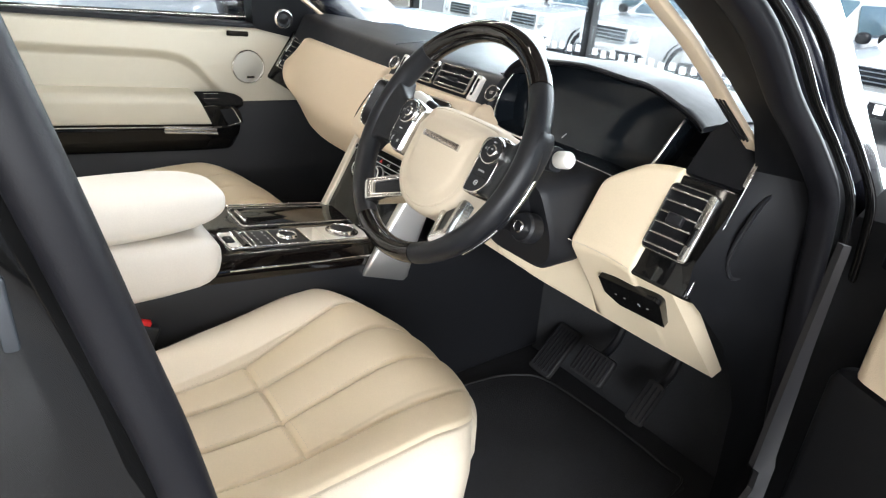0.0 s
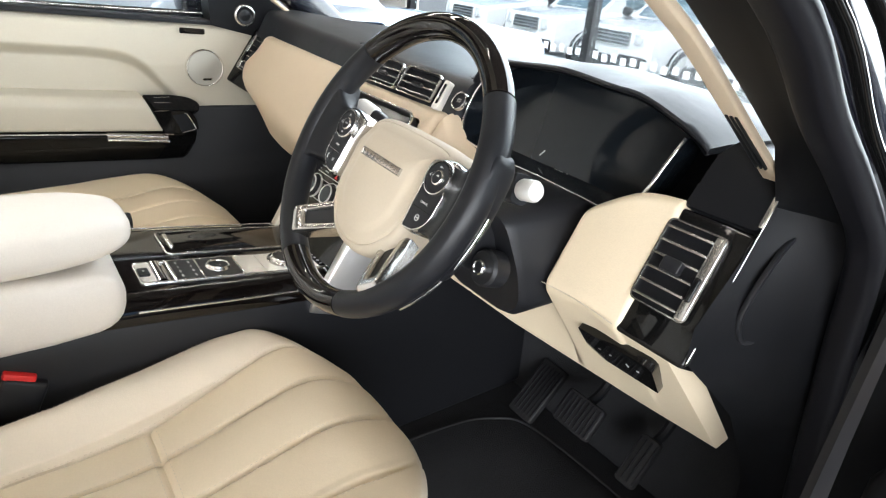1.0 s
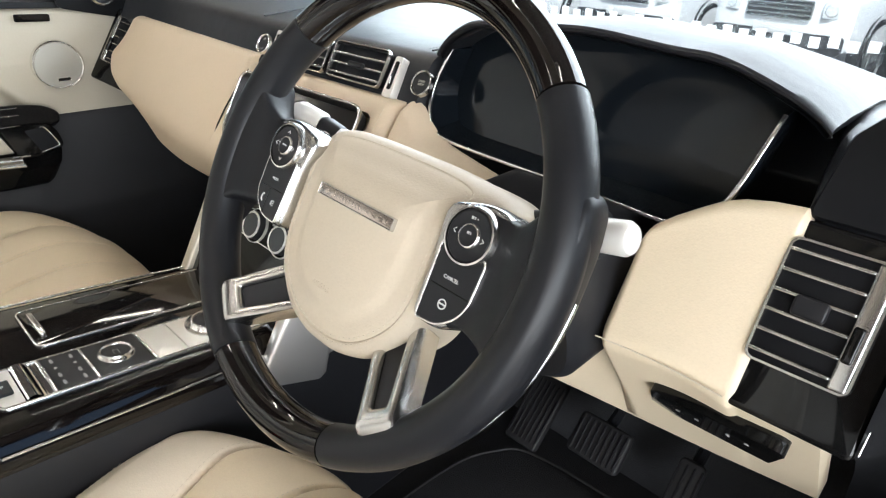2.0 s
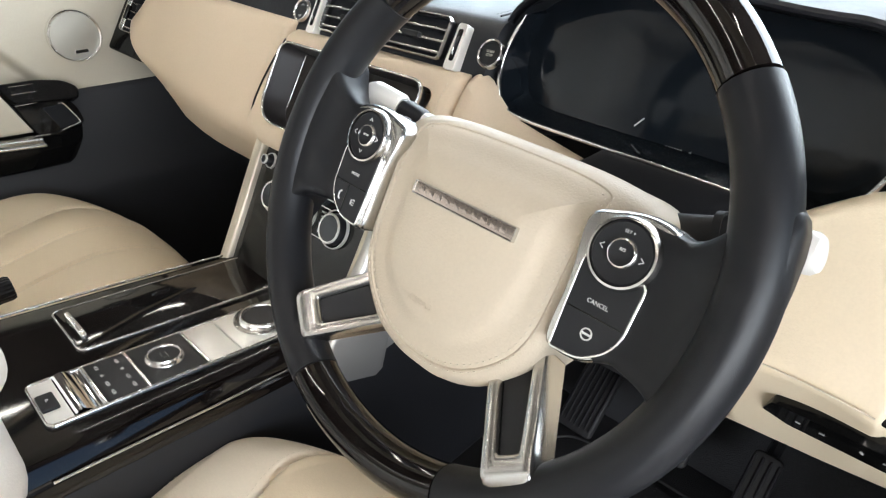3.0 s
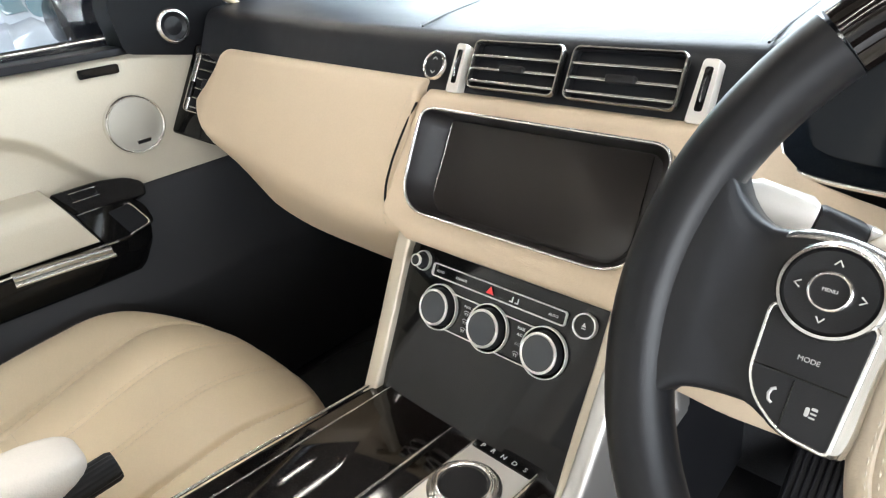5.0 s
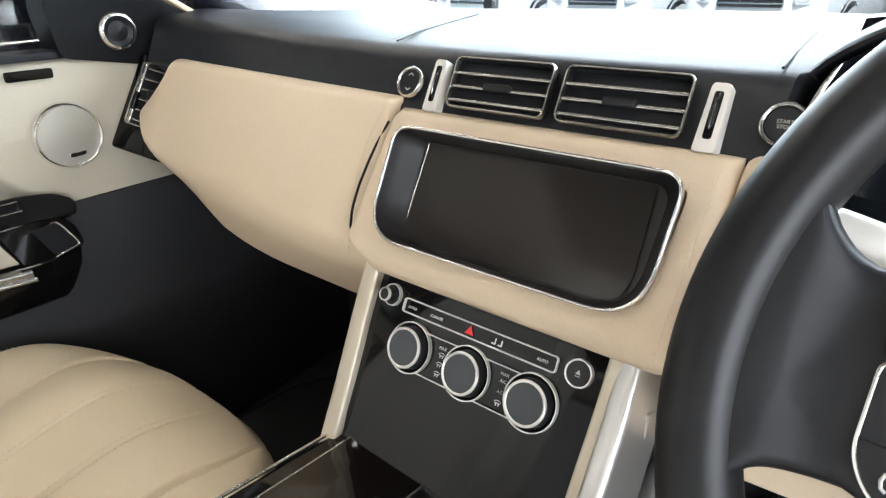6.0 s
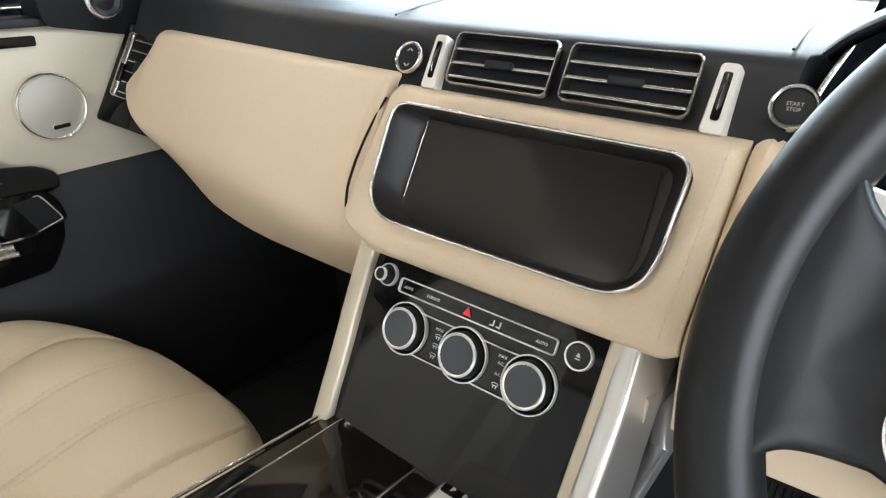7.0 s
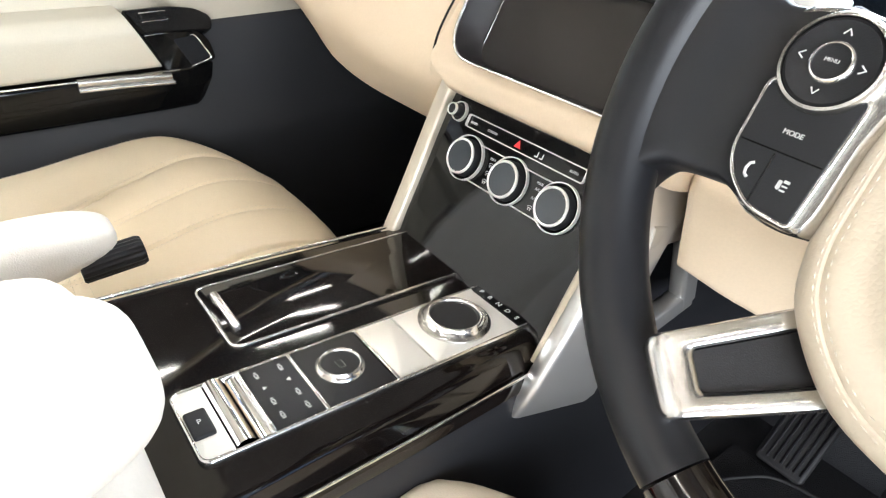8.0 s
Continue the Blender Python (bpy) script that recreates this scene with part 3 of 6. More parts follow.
for a, b in (((-0.196, 0.30), (-0.30, 0.575)), ((0.163, 0.30), (0.130, 0.60))):
    line = [(a[0] + (b[0] - a[0]) * i / 20, a[1] + (b[1] - a[1]) * i / 20) for i in range(21)]
    part("seam", tube([(x, y, top_z(x, y) - 0.0004) for x, y in line], 0.0011), RUBBER, dash, "dark sewn seam")
    for o in (-0.006, 0.006):
        part("stitching", stitches([(x + o, y, top_z(x, y) + 0.0002) for x, y in line], up=(0, 0, 1)), KNOBGREY, dash)

# centre air vents
VB = axes((0.0065, 0.275, 1.185), (1, 0, 0), (0, 0.51, 0.86))


def air_vent(m, w, h, parent):
    vent = part("air_vent", moved(frame_ring(w, h, 0.007, 0.0024, 0.005, 0.004), m), SATIN, parent, "slatted air vent with satin frame")
    part("vent_box", moved(slab(w - 0.004, h - 0.004, 0.006, 0.003, 0.001, -0.012), m), SOFT, vent)
    part("vent_wall", moved(loft([[(x, y, z) for x, y in rrect(w - 0.0045, h - 0.0045, 0.005)] for z in (0.007, -0.011)], caps=False), m), PLASTIC, vent)
    for k in (0.16, 0.42, 0.68):
        y = h * (k - 0.5)
        part("slat", moved(loft([[(-w / 2 + 0.003, a, b) for a, b in rrect(0.0030, 0.004, 0.001, 3)], [(w / 2 - 0.003, a, b) for a, b in rrect(0.0030, 0.004, 0.001, 3)]]), m @ at(0, y, 0.0055)), SATIN, vent)
        part("blade", moved(slab(w - 0.007, 0.0016, 0.0005, 0.013, 0.0005), m @ at(0, y + 0.0006, -0.009)), PLASTIC, vent)
    part("tab", moved(slab(w * 0.26, 0.0072, 0.002, 0.006, 0.002), m @ at(0, -h * 0.06, 0.005)), PLASTIC, vent)
    return vent


for cx in (-0.0563, 0.0563):
    air_vent(VB @ at(cx, 0.0022, 0.0015), 0.1035, 0.0475, dash)
for sx in (-1, 1):
    bar_m = VB @ at(sx * 0.1255, -0.002, 0.001)
    wheel_bar = part("vent_bar", loft([[(x, y, z) for x, y in fillet([(-w, -0.026), (w, -0.026), (w * 0.80, 0.023), (-w * 0.80, 0.023)], 0.003, 4)] for w, z in ((0.0088, -0.004), (0.0088, 0.006), (0.0076, 0.008))]), CERAMIC, dash, "pale satin bar with thumb wheel", bar_m)
    part("wheel_slot", slab(0.0062, 0.034, 0.002, 0.0012, 0.0004), PIANO, wheel_bar, "", bar_m @ at(0, 0.0, 0.0076))
    part("thumb_wheel", moved(lathe([(0.002, -0.0022), (0.0245, -0.0022), (0.0255, 0), (0.0245, 0.0022), (0.002, 0.0022)], 32), bar_m @ at(0, 0, -0.0145) @ pose(0, 0, 0, 0, 90, 0)), PLASTIC, wheel_bar)
    part("grip_line", moved(lathe([(0.0250, -0.0005), (0.0259, 0), (0.0250, 0.0005)], 32, False), bar_m @ at(0, 0, -0.0145) @ pose(0, 0, 0, 0, 90, 0)), SATIN, wheel_bar)
for cx, text in ((-0.1605, ""), (0.170, "START\nSTOP")):
    btn = part("push_button", lathe([(0.0005, 0.004), (0.0115, 0.004), (0.0125, 0.003), (0.0125, 0)], 32), PLASTIC, dash, "round black push button", VB @ at(cx, -0.002, 0.002))
    part("ring", lathe([(0.0125, 0), (0.0125, 0.005), (0.0138, 0.006), (0.0150, 0.005), (0.0155, 0)], 32, False), SATIN if text else CHROME, btn, "", VB @ at(cx, -0.002, 0.002))
    if text:
        writing(text, 0.0036, VB @ at(cx, -0.002, 0.0062), GRILLE, btn)
    else:
        for sy in (1, -1):
            part("arrow", tube([(-0.003, sy * 0.006, 0.006), (0, sy * 0.0085, 0.006), (0.003, sy * 0.006, 0.006)], 0.0004), PRINT, btn, "", VB @ at(cx, -0.002, 0.0))

# ---- centre stack ----
stack = base("centre_stack", (0, 0.15, 0.9), "gloss black climate control stack with silver edges", "control panel")
ST = axes((0.0, 0.155, 1.02), (1, 0, 0), (0, 0.5, 0.866))


def stack_panel():
    rings = []
    for v, w, n in ((0.032, 0.114, -0.002), (0.0, 0.1135, 0), (-0.06, 0.112, 0), (-0.105, 0.110, 0.0005), (-0.125, 0.108, 0.001), (-0.140, 0.106, 0.002)):
        rings.append([(c * w + 0.0055, v, n + 0.0025 * (1 - c * c)) for c in (-1, -0.8, -0.6, -0.4, -0.2, 0, 0.2, 0.4, 0.6, 0.8, 1)] + [(w + 0.0055, v, n - 0.02), (0.0055 - w, v, n - 0.02)])
    return loft(rings)


part("panel", stack_panel(), PIANO, stack, "gloss black panel", ST)
for sx, wd in ((-1, 0.018), (1, 0.0165)):
    pts = [ST @ Vector((0.0055 + sx * (w + wd / 2), v, n)) for v, w, n in ((0.034, 0.1125, 0.001), (-0.02, 0.112, 0.001), (-0.08, 0.110, 0.001), (-0.152, 0.109, 0.001))]
    part("side_trim", sweep(smooth_path(pts, 6), rrect(wd, 0.016, 0.003, 3), (0, -0.72, 0.69)), CHAMPAGNE, stack, "champagne satin edge trim")


def knob(m, r, parent):
    k = part("dial", lathe([(r * 1.28, -0.001), (r * 1.28, 0.003), (r * 1.2, 0.004), (r * 1.12, 0.003), (r * 1.1, 0.003)], 40, False), PIANO, parent, "rotary dial with chrome ring", m)
    part("halo", lathe([(r * 1.245, 0.003), (r * 1.255, 0.0052), (r * 1.30, 0.0052), (r * 1.31, 0.001)], 48, False), BRIGHT, k, "", m)
    part("barrel", lathe([(r * 1.08, 0.0), (r * 1.05, 0.010), (r * 1.0, 0.0115), (r * 0.9, 0.0118)], 40, False), PLASTIC, k, "", m)
    part("ring", lathe([(r * 1.02, 0.0102), (r * 1.01, 0.0126), (r * 0.95, 0.0134), (r * 0.88, 0.0124)], 48, False), BRIGHT, k, "", m)
    part("cap", lathe([(r * 0.89, 0.0121), (r * 0.5, 0.0119), (0.0005, 0.0118)], 48), KNOBGREY, k, "", m)
    return k


for cu in (-0.0625, 0.0, 0.0625):
    knob(ST @ at(cu * 0.97 + 0.0085, -0.0315, 0.001), 0.0172, stack)
# chrome outline bridging the dials
for sy in (1, -1):
    for cu in (-0.0218, 0.0388):
        part("trim_line", tube([(cu - 0.0173, -0.0318 + sy * 0.0178, 0.0044), (cu, -0.0318 + sy * 0.0178, 0.0046), (cu + 0.0173, -0.0318 + sy * 0.0178, 0.0044)], 0.0007), BRIGHT, stack, "", ST)
part("button_bar", frame_ring(0.153, 0.0132, 0.003, 0.0012, 0.003, 0.001), BRIGHT, stack, "chrome-edged strip of buttons", ST @ at(0.0050, 0.0018, 0.001))
for cu, s in ((-0.061, "AUTO"), (-0.034, "CLIMATE"), (0.069, "AUTO")):
    writing(s, 0.0034, ST @ at(cu, 0.0012, 0.0037), PRINT, stack)
tri = bmesh.new()
tri.faces.new([tri.verts.new(p) for p in ((-0.0042, -0.003, 0), (0.0042, -0.003, 0), (0, 0.004, 0))])
tv = bmesh.ops.extrude_face_region(tri, geom=tri.faces[:])
bmesh.ops.translate(tri, verts=[v for v in tv["geom"] if isinstance(v, bmesh.types.BMVert)], vec=(0, 0, 0.0008))
part("hazard_symbol", tri, REDPRINT, stack, "red hazard triangle", ST @ at(0.001, 0.0015, 0.0033))
for cu in (0.026, 0.032):
    part("seat_symbol", join(moved(slab(0.0012, 0.005, 0.0004, 0.0006), at(cu, 0.001, 0.003)), moved(slab(0.004, 0.0012, 0.0004, 0.0006), at(cu - 0.0014, -0.001, 0.003))), PRINT, stack, "", ST)
for cu, cv, s in ((-0.019, -0.021, "MAX"), (0.0425, -0.020, "MAX"), (0.0425, -0.0255, "A/C"), (0.0425, -0.034, "A/C")):
    writing(s, 0.0036, ST @ at(cu, cv, 0.0036), PRINT, stack)
for cu, cv in ((-0.019, -0.027), (-0.019, -0.035), (-0.019, -0.043), (0.0425, -0.043)):
    part("symbol", join(moved(tube([(-0.003, 0.001, 0), (-0.0015, 0.002, 0), (0.0015, 0.002, 0), (0.003, 0.001, 0)], 0.0003), at(0, 0, 0)), slab(0.0052, 0.0006, 0.0002, 0.0003, 0.0001), moved(slab(0.0008, 0.0026, 0.0002, 0.0003, 0.0001), at(0.0012, -0.001)), moved(slab(0.0008, 0.0026, 0.0002, 0.0003, 0.0001), at(-0.0012, -0.001))), PRINT, stack, "", ST @ at(cu, cv, 0.003))
part("disc_slot", frame_ring(0.118, 0.0075, 0.002, 0.0022, 0.0035, 0.001), PLASTIC, stack, "narrow black disc slot", ST @ at(0.0062, 0.0238, 0.0))
VK = ST @ at(-0.0872, 0.0056, 0.001)
vol = part("volume_knob", lathe([(0.009, 0), (0.009, 0.002), (0.0066, 0.003), (0.0062, 0.012), (0.0054, 0.0132), (0.0005, 0.0125)], 32), PLASTIC, stack, "small round volume knob", VK)
part("ring", lathe([(0.0088, 0.0015), (0.0090, 0.0036), (0.0098, 0.0036), (0.0102, 0.0)], 40, False), BRIGHT, vol, "", VK)
part("ring", lathe([(0.0063, 0.0112), (0.0060, 0.0136), (0.0050, 0.0138), (0.0046, 0.0125)], 32, False), BRIGHT, vol, "", VK)
EJ = ST @ at(0.0985, 0.0024, 0.001)
ej = part("eject_button", lathe([(0.0092, 0), (0.0092, 0.003), (0.0085, 0.0036), (0.0005, 0.0036)], 32), PIANO, stack, "round black eject button", EJ)
part("ring", lathe([(0.0091, 0.001), (0.0094, 0.0042), (0.0104, 0.0042), (0.0108, 0.0)], 40, False), BRIGHT, ej, "", EJ)
part("eject_symbol", lathe([(0.0022, 0), (0.0022, 0.0004), (0.0005, 0.0004)], 3), PRINT, ej, "", EJ @ at(0, 0.0004, 0.0036) @ pose(0, 0, 0, 0, 0, 90))
part("eject_symbol", slab(0.0038, 0.0007, 0.0002, 0.0004, 0.0001), PRINT, ej, "", EJ @ at(0, -0.0022, 0.0036))

# silver flank of the stack on the driver's side
def flank(sx):
    rings = []
    for y0, y1, z, x in ((0.158, 0.235, 1.048, 0.136), (0.132, 0.190, 1.010, 0.138), (0.108, 0.168, 0.975, 0.138), (0.082, 0.152, 0.93, 0.136), (0.058, 0.142, 0.885, 0.132), (0.046, 0.138, 0.86, 0.128), (0.044, 0.132, 0.85, 0.124)):
        sec = fillet([(x - 0.012, y0 + 0.004), (x + 0.004, y0), (x + 0.014, y1), (x - 0.012, y1)], [0.003, 0.008, 0.008, 0.003], 4)
        rings.append([(sx * a, q, z - 0.30 * (q - y0)) for a, q in sec])
    return loft(rings)


part("side_leg", flank(1), SILVER, stack, "broad satin silver side leg")
part("side_bracket", join(*[sweep([p, q], rrect(0.022, 0.018, 0.004, 3), (1, 0, 0)) for p, q in (((0.140, 0.160, 0.995), (0.142, 0.222, 0.985)), ((0.142, 0.222, 0.990), (0.140, 0.246, 0.890)), ((0.140, 0.250, 0.893), (0.134, 0.13, 0.868)))]), SILVER, stack, "satin silver bracket")

# ---- steering wheel ----
RK = radians(29.5)
WF = axes((0.3775, 0.0224, 1.1774), (1, 0, 0), (0, math.sin(RK), math.cos(RK))) @ pose(0, 0, 0, 0, 0, -2)
wheel = base("steering_wheel", (0.3775, 0.0224, 1.1774), "leather and gloss wood steering wheel with cream centre", "steering wheel")
RR, RS = 0.1574, 0.0142
RIM = WF @ at(-0.0025, -0.003, 0.001)


def rim_arc(a0, a1, r=RS, kx=1.0, ky=1.2, n=40, taper=0.0):
    path = [(RR * math.cos(radians(a0 + (a1 - a0) * i / n)), RR * math.sin(radians(a0 + (a1 - a0) * i / n)), 0) for i in range(n + 1)]
    sec = [(r * kx * math.cos(2 * math.pi * i / 20), r * ky * math.sin(2 * math.pi * i / 20)) for i in range(20)]
    return sweep(path, sec, (0, 0, 1))


part("rim", rim_arc(-66, 41), RIML, wheel, "black leather rim", RIM)
part("rim", rim_arc(139, 246), RIML, wheel, "black leather rim", RIM)
part("wood_insert", rim_arc(41.5, 138.5, RS * 0.985), WOOD, wheel, "gloss dark wood upper rim", RIM)
part("wood_insert", rim_arc(246.5, 293.5, RS * 0.985), WOOD, wheel, "gloss dark wood lower rim", RIM)

for a0, a1 in ((-42, 2), (178, 222)):
    part("rim_trim", sweep([(0.1655 * math.cos(radians(a0 + (a1 - a0) * i / 20)), 0.1655 * math.sin(radians(a0 + (a1 - a0) * i / 20)), -0.0145) for i in range(21)], rrect(0.007, 0.004, 0.001, 2), (0, 0, 1)), CHROME, wheel, "thin chrome strip behind the rim", RIM)
CUSH = [(0, 0.049), (0.040, 0.0485), (0.066, 0.0455), (0.0775, 0.0385), (0.0805, 0.026), (0.0790, 0.012), (0.0775, -0.005), (0.077, -0.03), (0.0755, -0.05), (0.067, -0.0725), (0.043, -0.0955), (0.018, -0.1045), (0, -0.1058)]
CUSH = CUSH + [(-x, y) for x, y in reversed(CUSH[1:-1])]


def outline(pts, n=5):
    return [(p.x, p.y) for p in smooth_path([(x, y, 0) for x, y in pts], n, True)]


def inset(o, d):
    """Move a closed outline inwards by d."""
    out, n = [], len(o)
    for k in range(n):
        t = (Vector(o[(k + 2) % n]) - Vector(o[k - 2])).normalized()
        out.append((o[k][0] + t.y * d, o[k][1] - t.x * d))
    for _ in range(int(d * 900)):
        out = [((out[k - 1][0] + 2 * out[k][0] + out[(k + 1) % n][0]) / 4, (out[k - 1][1] + 2 * out[k][1] + out[(k + 1) % n][1]) / 4) for k in range(n)]
    return out


def roof(y):
    t = max(0.0, y + 0.004)
    return 9.6 * t * t * min(1.0, 0.4 + t / 0.03)


def cushion():
    o = outline(CUSH)
    rings = []
    for d, z in ((0.002, -0.062), (0.0, -0.045), (0.0, -0.016), (0.0008, -0.0105), (0.003, -0.0058), (0.0065, -0.0030), (0.0088, -0.0026), (0.0098, -0.0033), (0.0108, -0.0024), (0.014, -0.0012), (0.019, -0.0008)):
        w = 0.017 * min(1.0, max(0.0, (-0.004 - z) / 0.012))
        rings.append([(x + math.copysign(w * min(1.0, max(0.0, (y - 0.024) / 0.010)), x) * min(1.0, abs(x) / 0.06), y - w * 0.25 * (y > 0.024), z - roof(y)) for x, y in inset(o, d)])
    q = inset(o, 0.019)
    crown = [(0.05, 0.0058), (0.35, 0.0054), (0.6, 0.0044), (0.76, 0.0033), (0.82, 0.0026), (0.87, 0.0013), (0.92, 0.0001), (0.96, -0.0005)]
    for i in range(33):
        k = 0.96 - 0.028 * i
        z = table(k, crown)
        rings.append([(x * k, -0.022 + (y + 0.022) * k, z - roof(-0.022 + (y + 0.022) * k)) for x, y in q])
    return loft(rings)


WP = WF @ at(-0.0005, 0.001, -0.003)
cus = part("centre_pad", cushion(), WHEELC, wheel, "cream leather centre pad", WP)
for d in (0.0078, 0.0118):
    part("stitching", stitches([(x, y, -0.0022 - roof(y)) for x, y in inset(outline(CUSH), d) if y < 0.034], length=0.0030, gap=0.0016, r=0.0004, up=(0, 0, 1)), PADTHREAD, cus, "double row of pale stitches", WP)
EM = WP @ at(-0.002, -0.0045, 0.0035)
emb = part("emblem_bar", slab(0.0785, 0.0076, 0.0008, 0.0032, 0.0008), BRONZE, cus, "slim silver bar with raised marks", EM)
part("bar_edge", frame_ring(0.0800, 0.0090, 0.001, 0.0009, 0.0038), SATIN, emb, "", EM)
for i in range(10):
    part("relief_bar", slab(0.0042 + 0.0010 * (i % 3 == 1), 0.0036, 0.0004, 0.00018, 0.00008), BRONZE, emb, "", EM @ at(-0.032 + i * 0.0071, 0, 0.00312))
writing("AIRBAG", 0.0055, WP @ at(-0.006, -0.066, 0.0046), WHEELC, cus, "embossed_lettering", 0.0001)
part("hub", lathe([(0.042, -0.085), (0.044, -0.055), (0.030, -0.045)], 32), PLASTIC, wheel, "", WF @ at(0, -0.022, 0))

def web_lift(x, y):
    """The web swells towards the rim, so that the leather runs on into it."""
    t = min(max((math.hypot(x + 0.0025, y + 0.003) - 0.116) / 0.034, 0.0), 1.0)
    return 0.0105 * t * t * (3 - 2 * t)


for sx in (-1, 1):
    px = 0.0965
    pts = [(0.070, 0.022), (0.083, 0.030), (0.102, 0.0335), (0.1185, 0.029), (0.1255, 0.014), (0.1190, -0.010), (0.1155, -0.027), (0.1095, -0.038), (0.098, -0.0462), (0.0795, -0.0472), (0.0745, -0.040), (0.074, -0.01)]
    o = [(sx * x, y) for x, y in outline(pts, 4)]
    cx, cy = sum(p[0] for p in o) / len(o), sum(p[1] for p in o) / len(o)
    rings = [[(cx + (x - cx) * k, cy + (y - cy) * k, z) for x, y in o] for k, z in ((0.98, -0.03), (1.0, -0.004), (0.975, -0.0008), (0.94, 0.0003))]
    pad = part("switch_pad", loft(rings), SATIN, wheel, "satin silver switch pad", WF)
    kp = [(sx * x, y) for x, y in ((0.0785, 0.004), (0.1135, 0.002), (0.1130, -0.026), (0.1085, -0.0350), (0.097, -0.0438), (0.0805, -0.0448))]
    kx, ky = sum(p[0] for p in kp) / 6, sum(p[1] for p in kp) / 6
    f = fillet(kp, (0.004, 0.004, 0.006, 0.007, 0.006, 0.0025), 4)
    part("key_edge", sweep([(kx + (x - kx) * 1.02, ky + (y - ky) * 1.02, 0.0012) for x, y in f], rrect(0.0016, 0.0030, 0.0005, 2), (0, 0, 1), True), CHROME, pad, "thin chrome edge", WF)
    keys = part("keypad", loft([[(kx + (x - kx) * k, ky + (y - ky) * k, z) for x, y in f] for k, z in ((1, 0.0), (1, 0.002), (0.97, 0.0028))]), PLASTIC, pad, "black switch keys", WF)
    dm = WF @ at(sx * px, 0.012, 0.0)
    dial = part("thumb_dial", lathe([(0.0160, 0), (0.0160, 0.004), (0.0148, 0.0052), (0.0072, 0.0040), (0.0062, 0.0054), (0.0055, 0.0052), (0.0005, 0.0056)], 40), PLASTIC, pad, "round black thumb control", dm)
    part("ring", lathe([(0.0157, 0.002), (0.0162, 0.0058), (0.0174, 0.0056), (0.0185, 0.0035), (0.0190, -0.002)], 48, False), SATIN, dial, "", dm)
    part("ring", lathe([(0.0060, 0.004), (0.0064, 0.0062), (0.0072, 0.0060), (0.0078, 0.0040)], 32, False), CHROME, dial, "", dm)
    part("groove", slab(0.032, 0.0006, 0.0002, 0.0004, 0.0001), PIANO, pad, "", WF @ at(sx * 0.0965, -0.022, 0.0028) @ pose(0, 0, 0, 0, 0, 0))
    if sx > 0:
        writing("CANCEL", 0.0031, WF @ at(0.0955, -0.0155, 0.003), PRINT, pad)
        writing("SET +", 0.0023, dm @ at(0, 0.0105, 0.0055), PRINT, pad)
        writing("RES", 0.0021, dm @ at(0, 0.0016, 0.0056), PRINT, pad)
        part("heated_wheel_symbol", join(frame_ring(0.0065, 0.0065, 0.0032, 0.0008, 0.0005), slab(0.006, 0.0012, 0.0003, 0.0005)), PRINT, pad, "", WF @ at(0.0965, -0.031, 0.003))
    else:
        writing("MODE", 0.0027, WF @ at(-0.0955, -0.0145, 0.003), PRINT, pad)
        writing("MENU", 0.0019, dm @ at(0, 0.0004, 0.0056), PRINT, pad)
        ph = WF @ at(-0.1035, -0.0315, 0.0029)
        part("handset_symbol", tube([(0.0012, 0.0030, 0), (-0.0002, 0.0022, 0), (-0.0008, 0, 0), (-0.0002, -0.0022, 0), (0.0012, -0.0030, 0)], 0.0006), PRINT, pad, "", ph)
        part("voice_symbol", join(slab(0.0022, 0.0052, 0.0009, 0.0004, 0.0001), moved(slab(0.0032, 0.0016, 0.0005, 0.0004, 0.0001), at(0.0032, 0.0026)), moved(slab(0.0032, 0.0010, 0.0004, 0.0004, 0.0001), at(0.0032, 0)), moved(slab(0.0032, 0.0010, 0.0004, 0.0004, 0.0001), at(0.0030, -0.0024))), PRINT, pad, "", WF @ at(-0.0905, -0.0325, 0.0028) @ Matrix.Scale(0.68, 4))
        part("groove", slab(0.0006, 0.020, 0.0002, 0.0004, 0.0001), PIANO, pad, "", WF @ at(-0.0975, -0.033, 0.0028))
    for a in range(0, 360, 90):
        x, y = 0.0108 * math.cos(radians(a)), 0.0108 * math.sin(radians(a))
        if sx < 0 or a in (0, 180):
            part("arrow", tube([(x - 0.0014 * math.sin(radians(a)) - 0.001 * math.cos(radians(a)), y + 0.0014 * math.cos(radians(a)) - 0.001 * math.sin(radians(a)), 0.0054), (x + 0.001 * math.cos(radians(a)), y + 0.001 * math.sin(radians(a)), 0.0054), (x + 0.0014 * math.sin(radians(a)) - 0.001 * math.cos(radians(a)), y - 0.0014 * math.cos(radians(a)) - 0.001 * math.sin(radians(a)), 0.0054)], 0.0003, up=(0, 0, 1)), PRINT, pad, "", dm)
    # leather web between pad and rim
    web = [(0.095, 0.029), (0.122, 0.030), (0.136, 0.040), (0.148, 0.060), (0.162, 0.05), (0.166, 0.0), (0.162, -0.040), (0.1535, -0.068), (0.1475, -0.063), (0.1430, -0.052), (0.1370, -0.0445), (0.1285, -0.0415), (0.112, -0.0400), (0.095, -0.039)]
    o = [(sx * x, y) for x, y in outline(web, 4)]
    cx, cy = sum(p[0] for p in o) / len(o), sum(p[1] for p in o) / len(o)
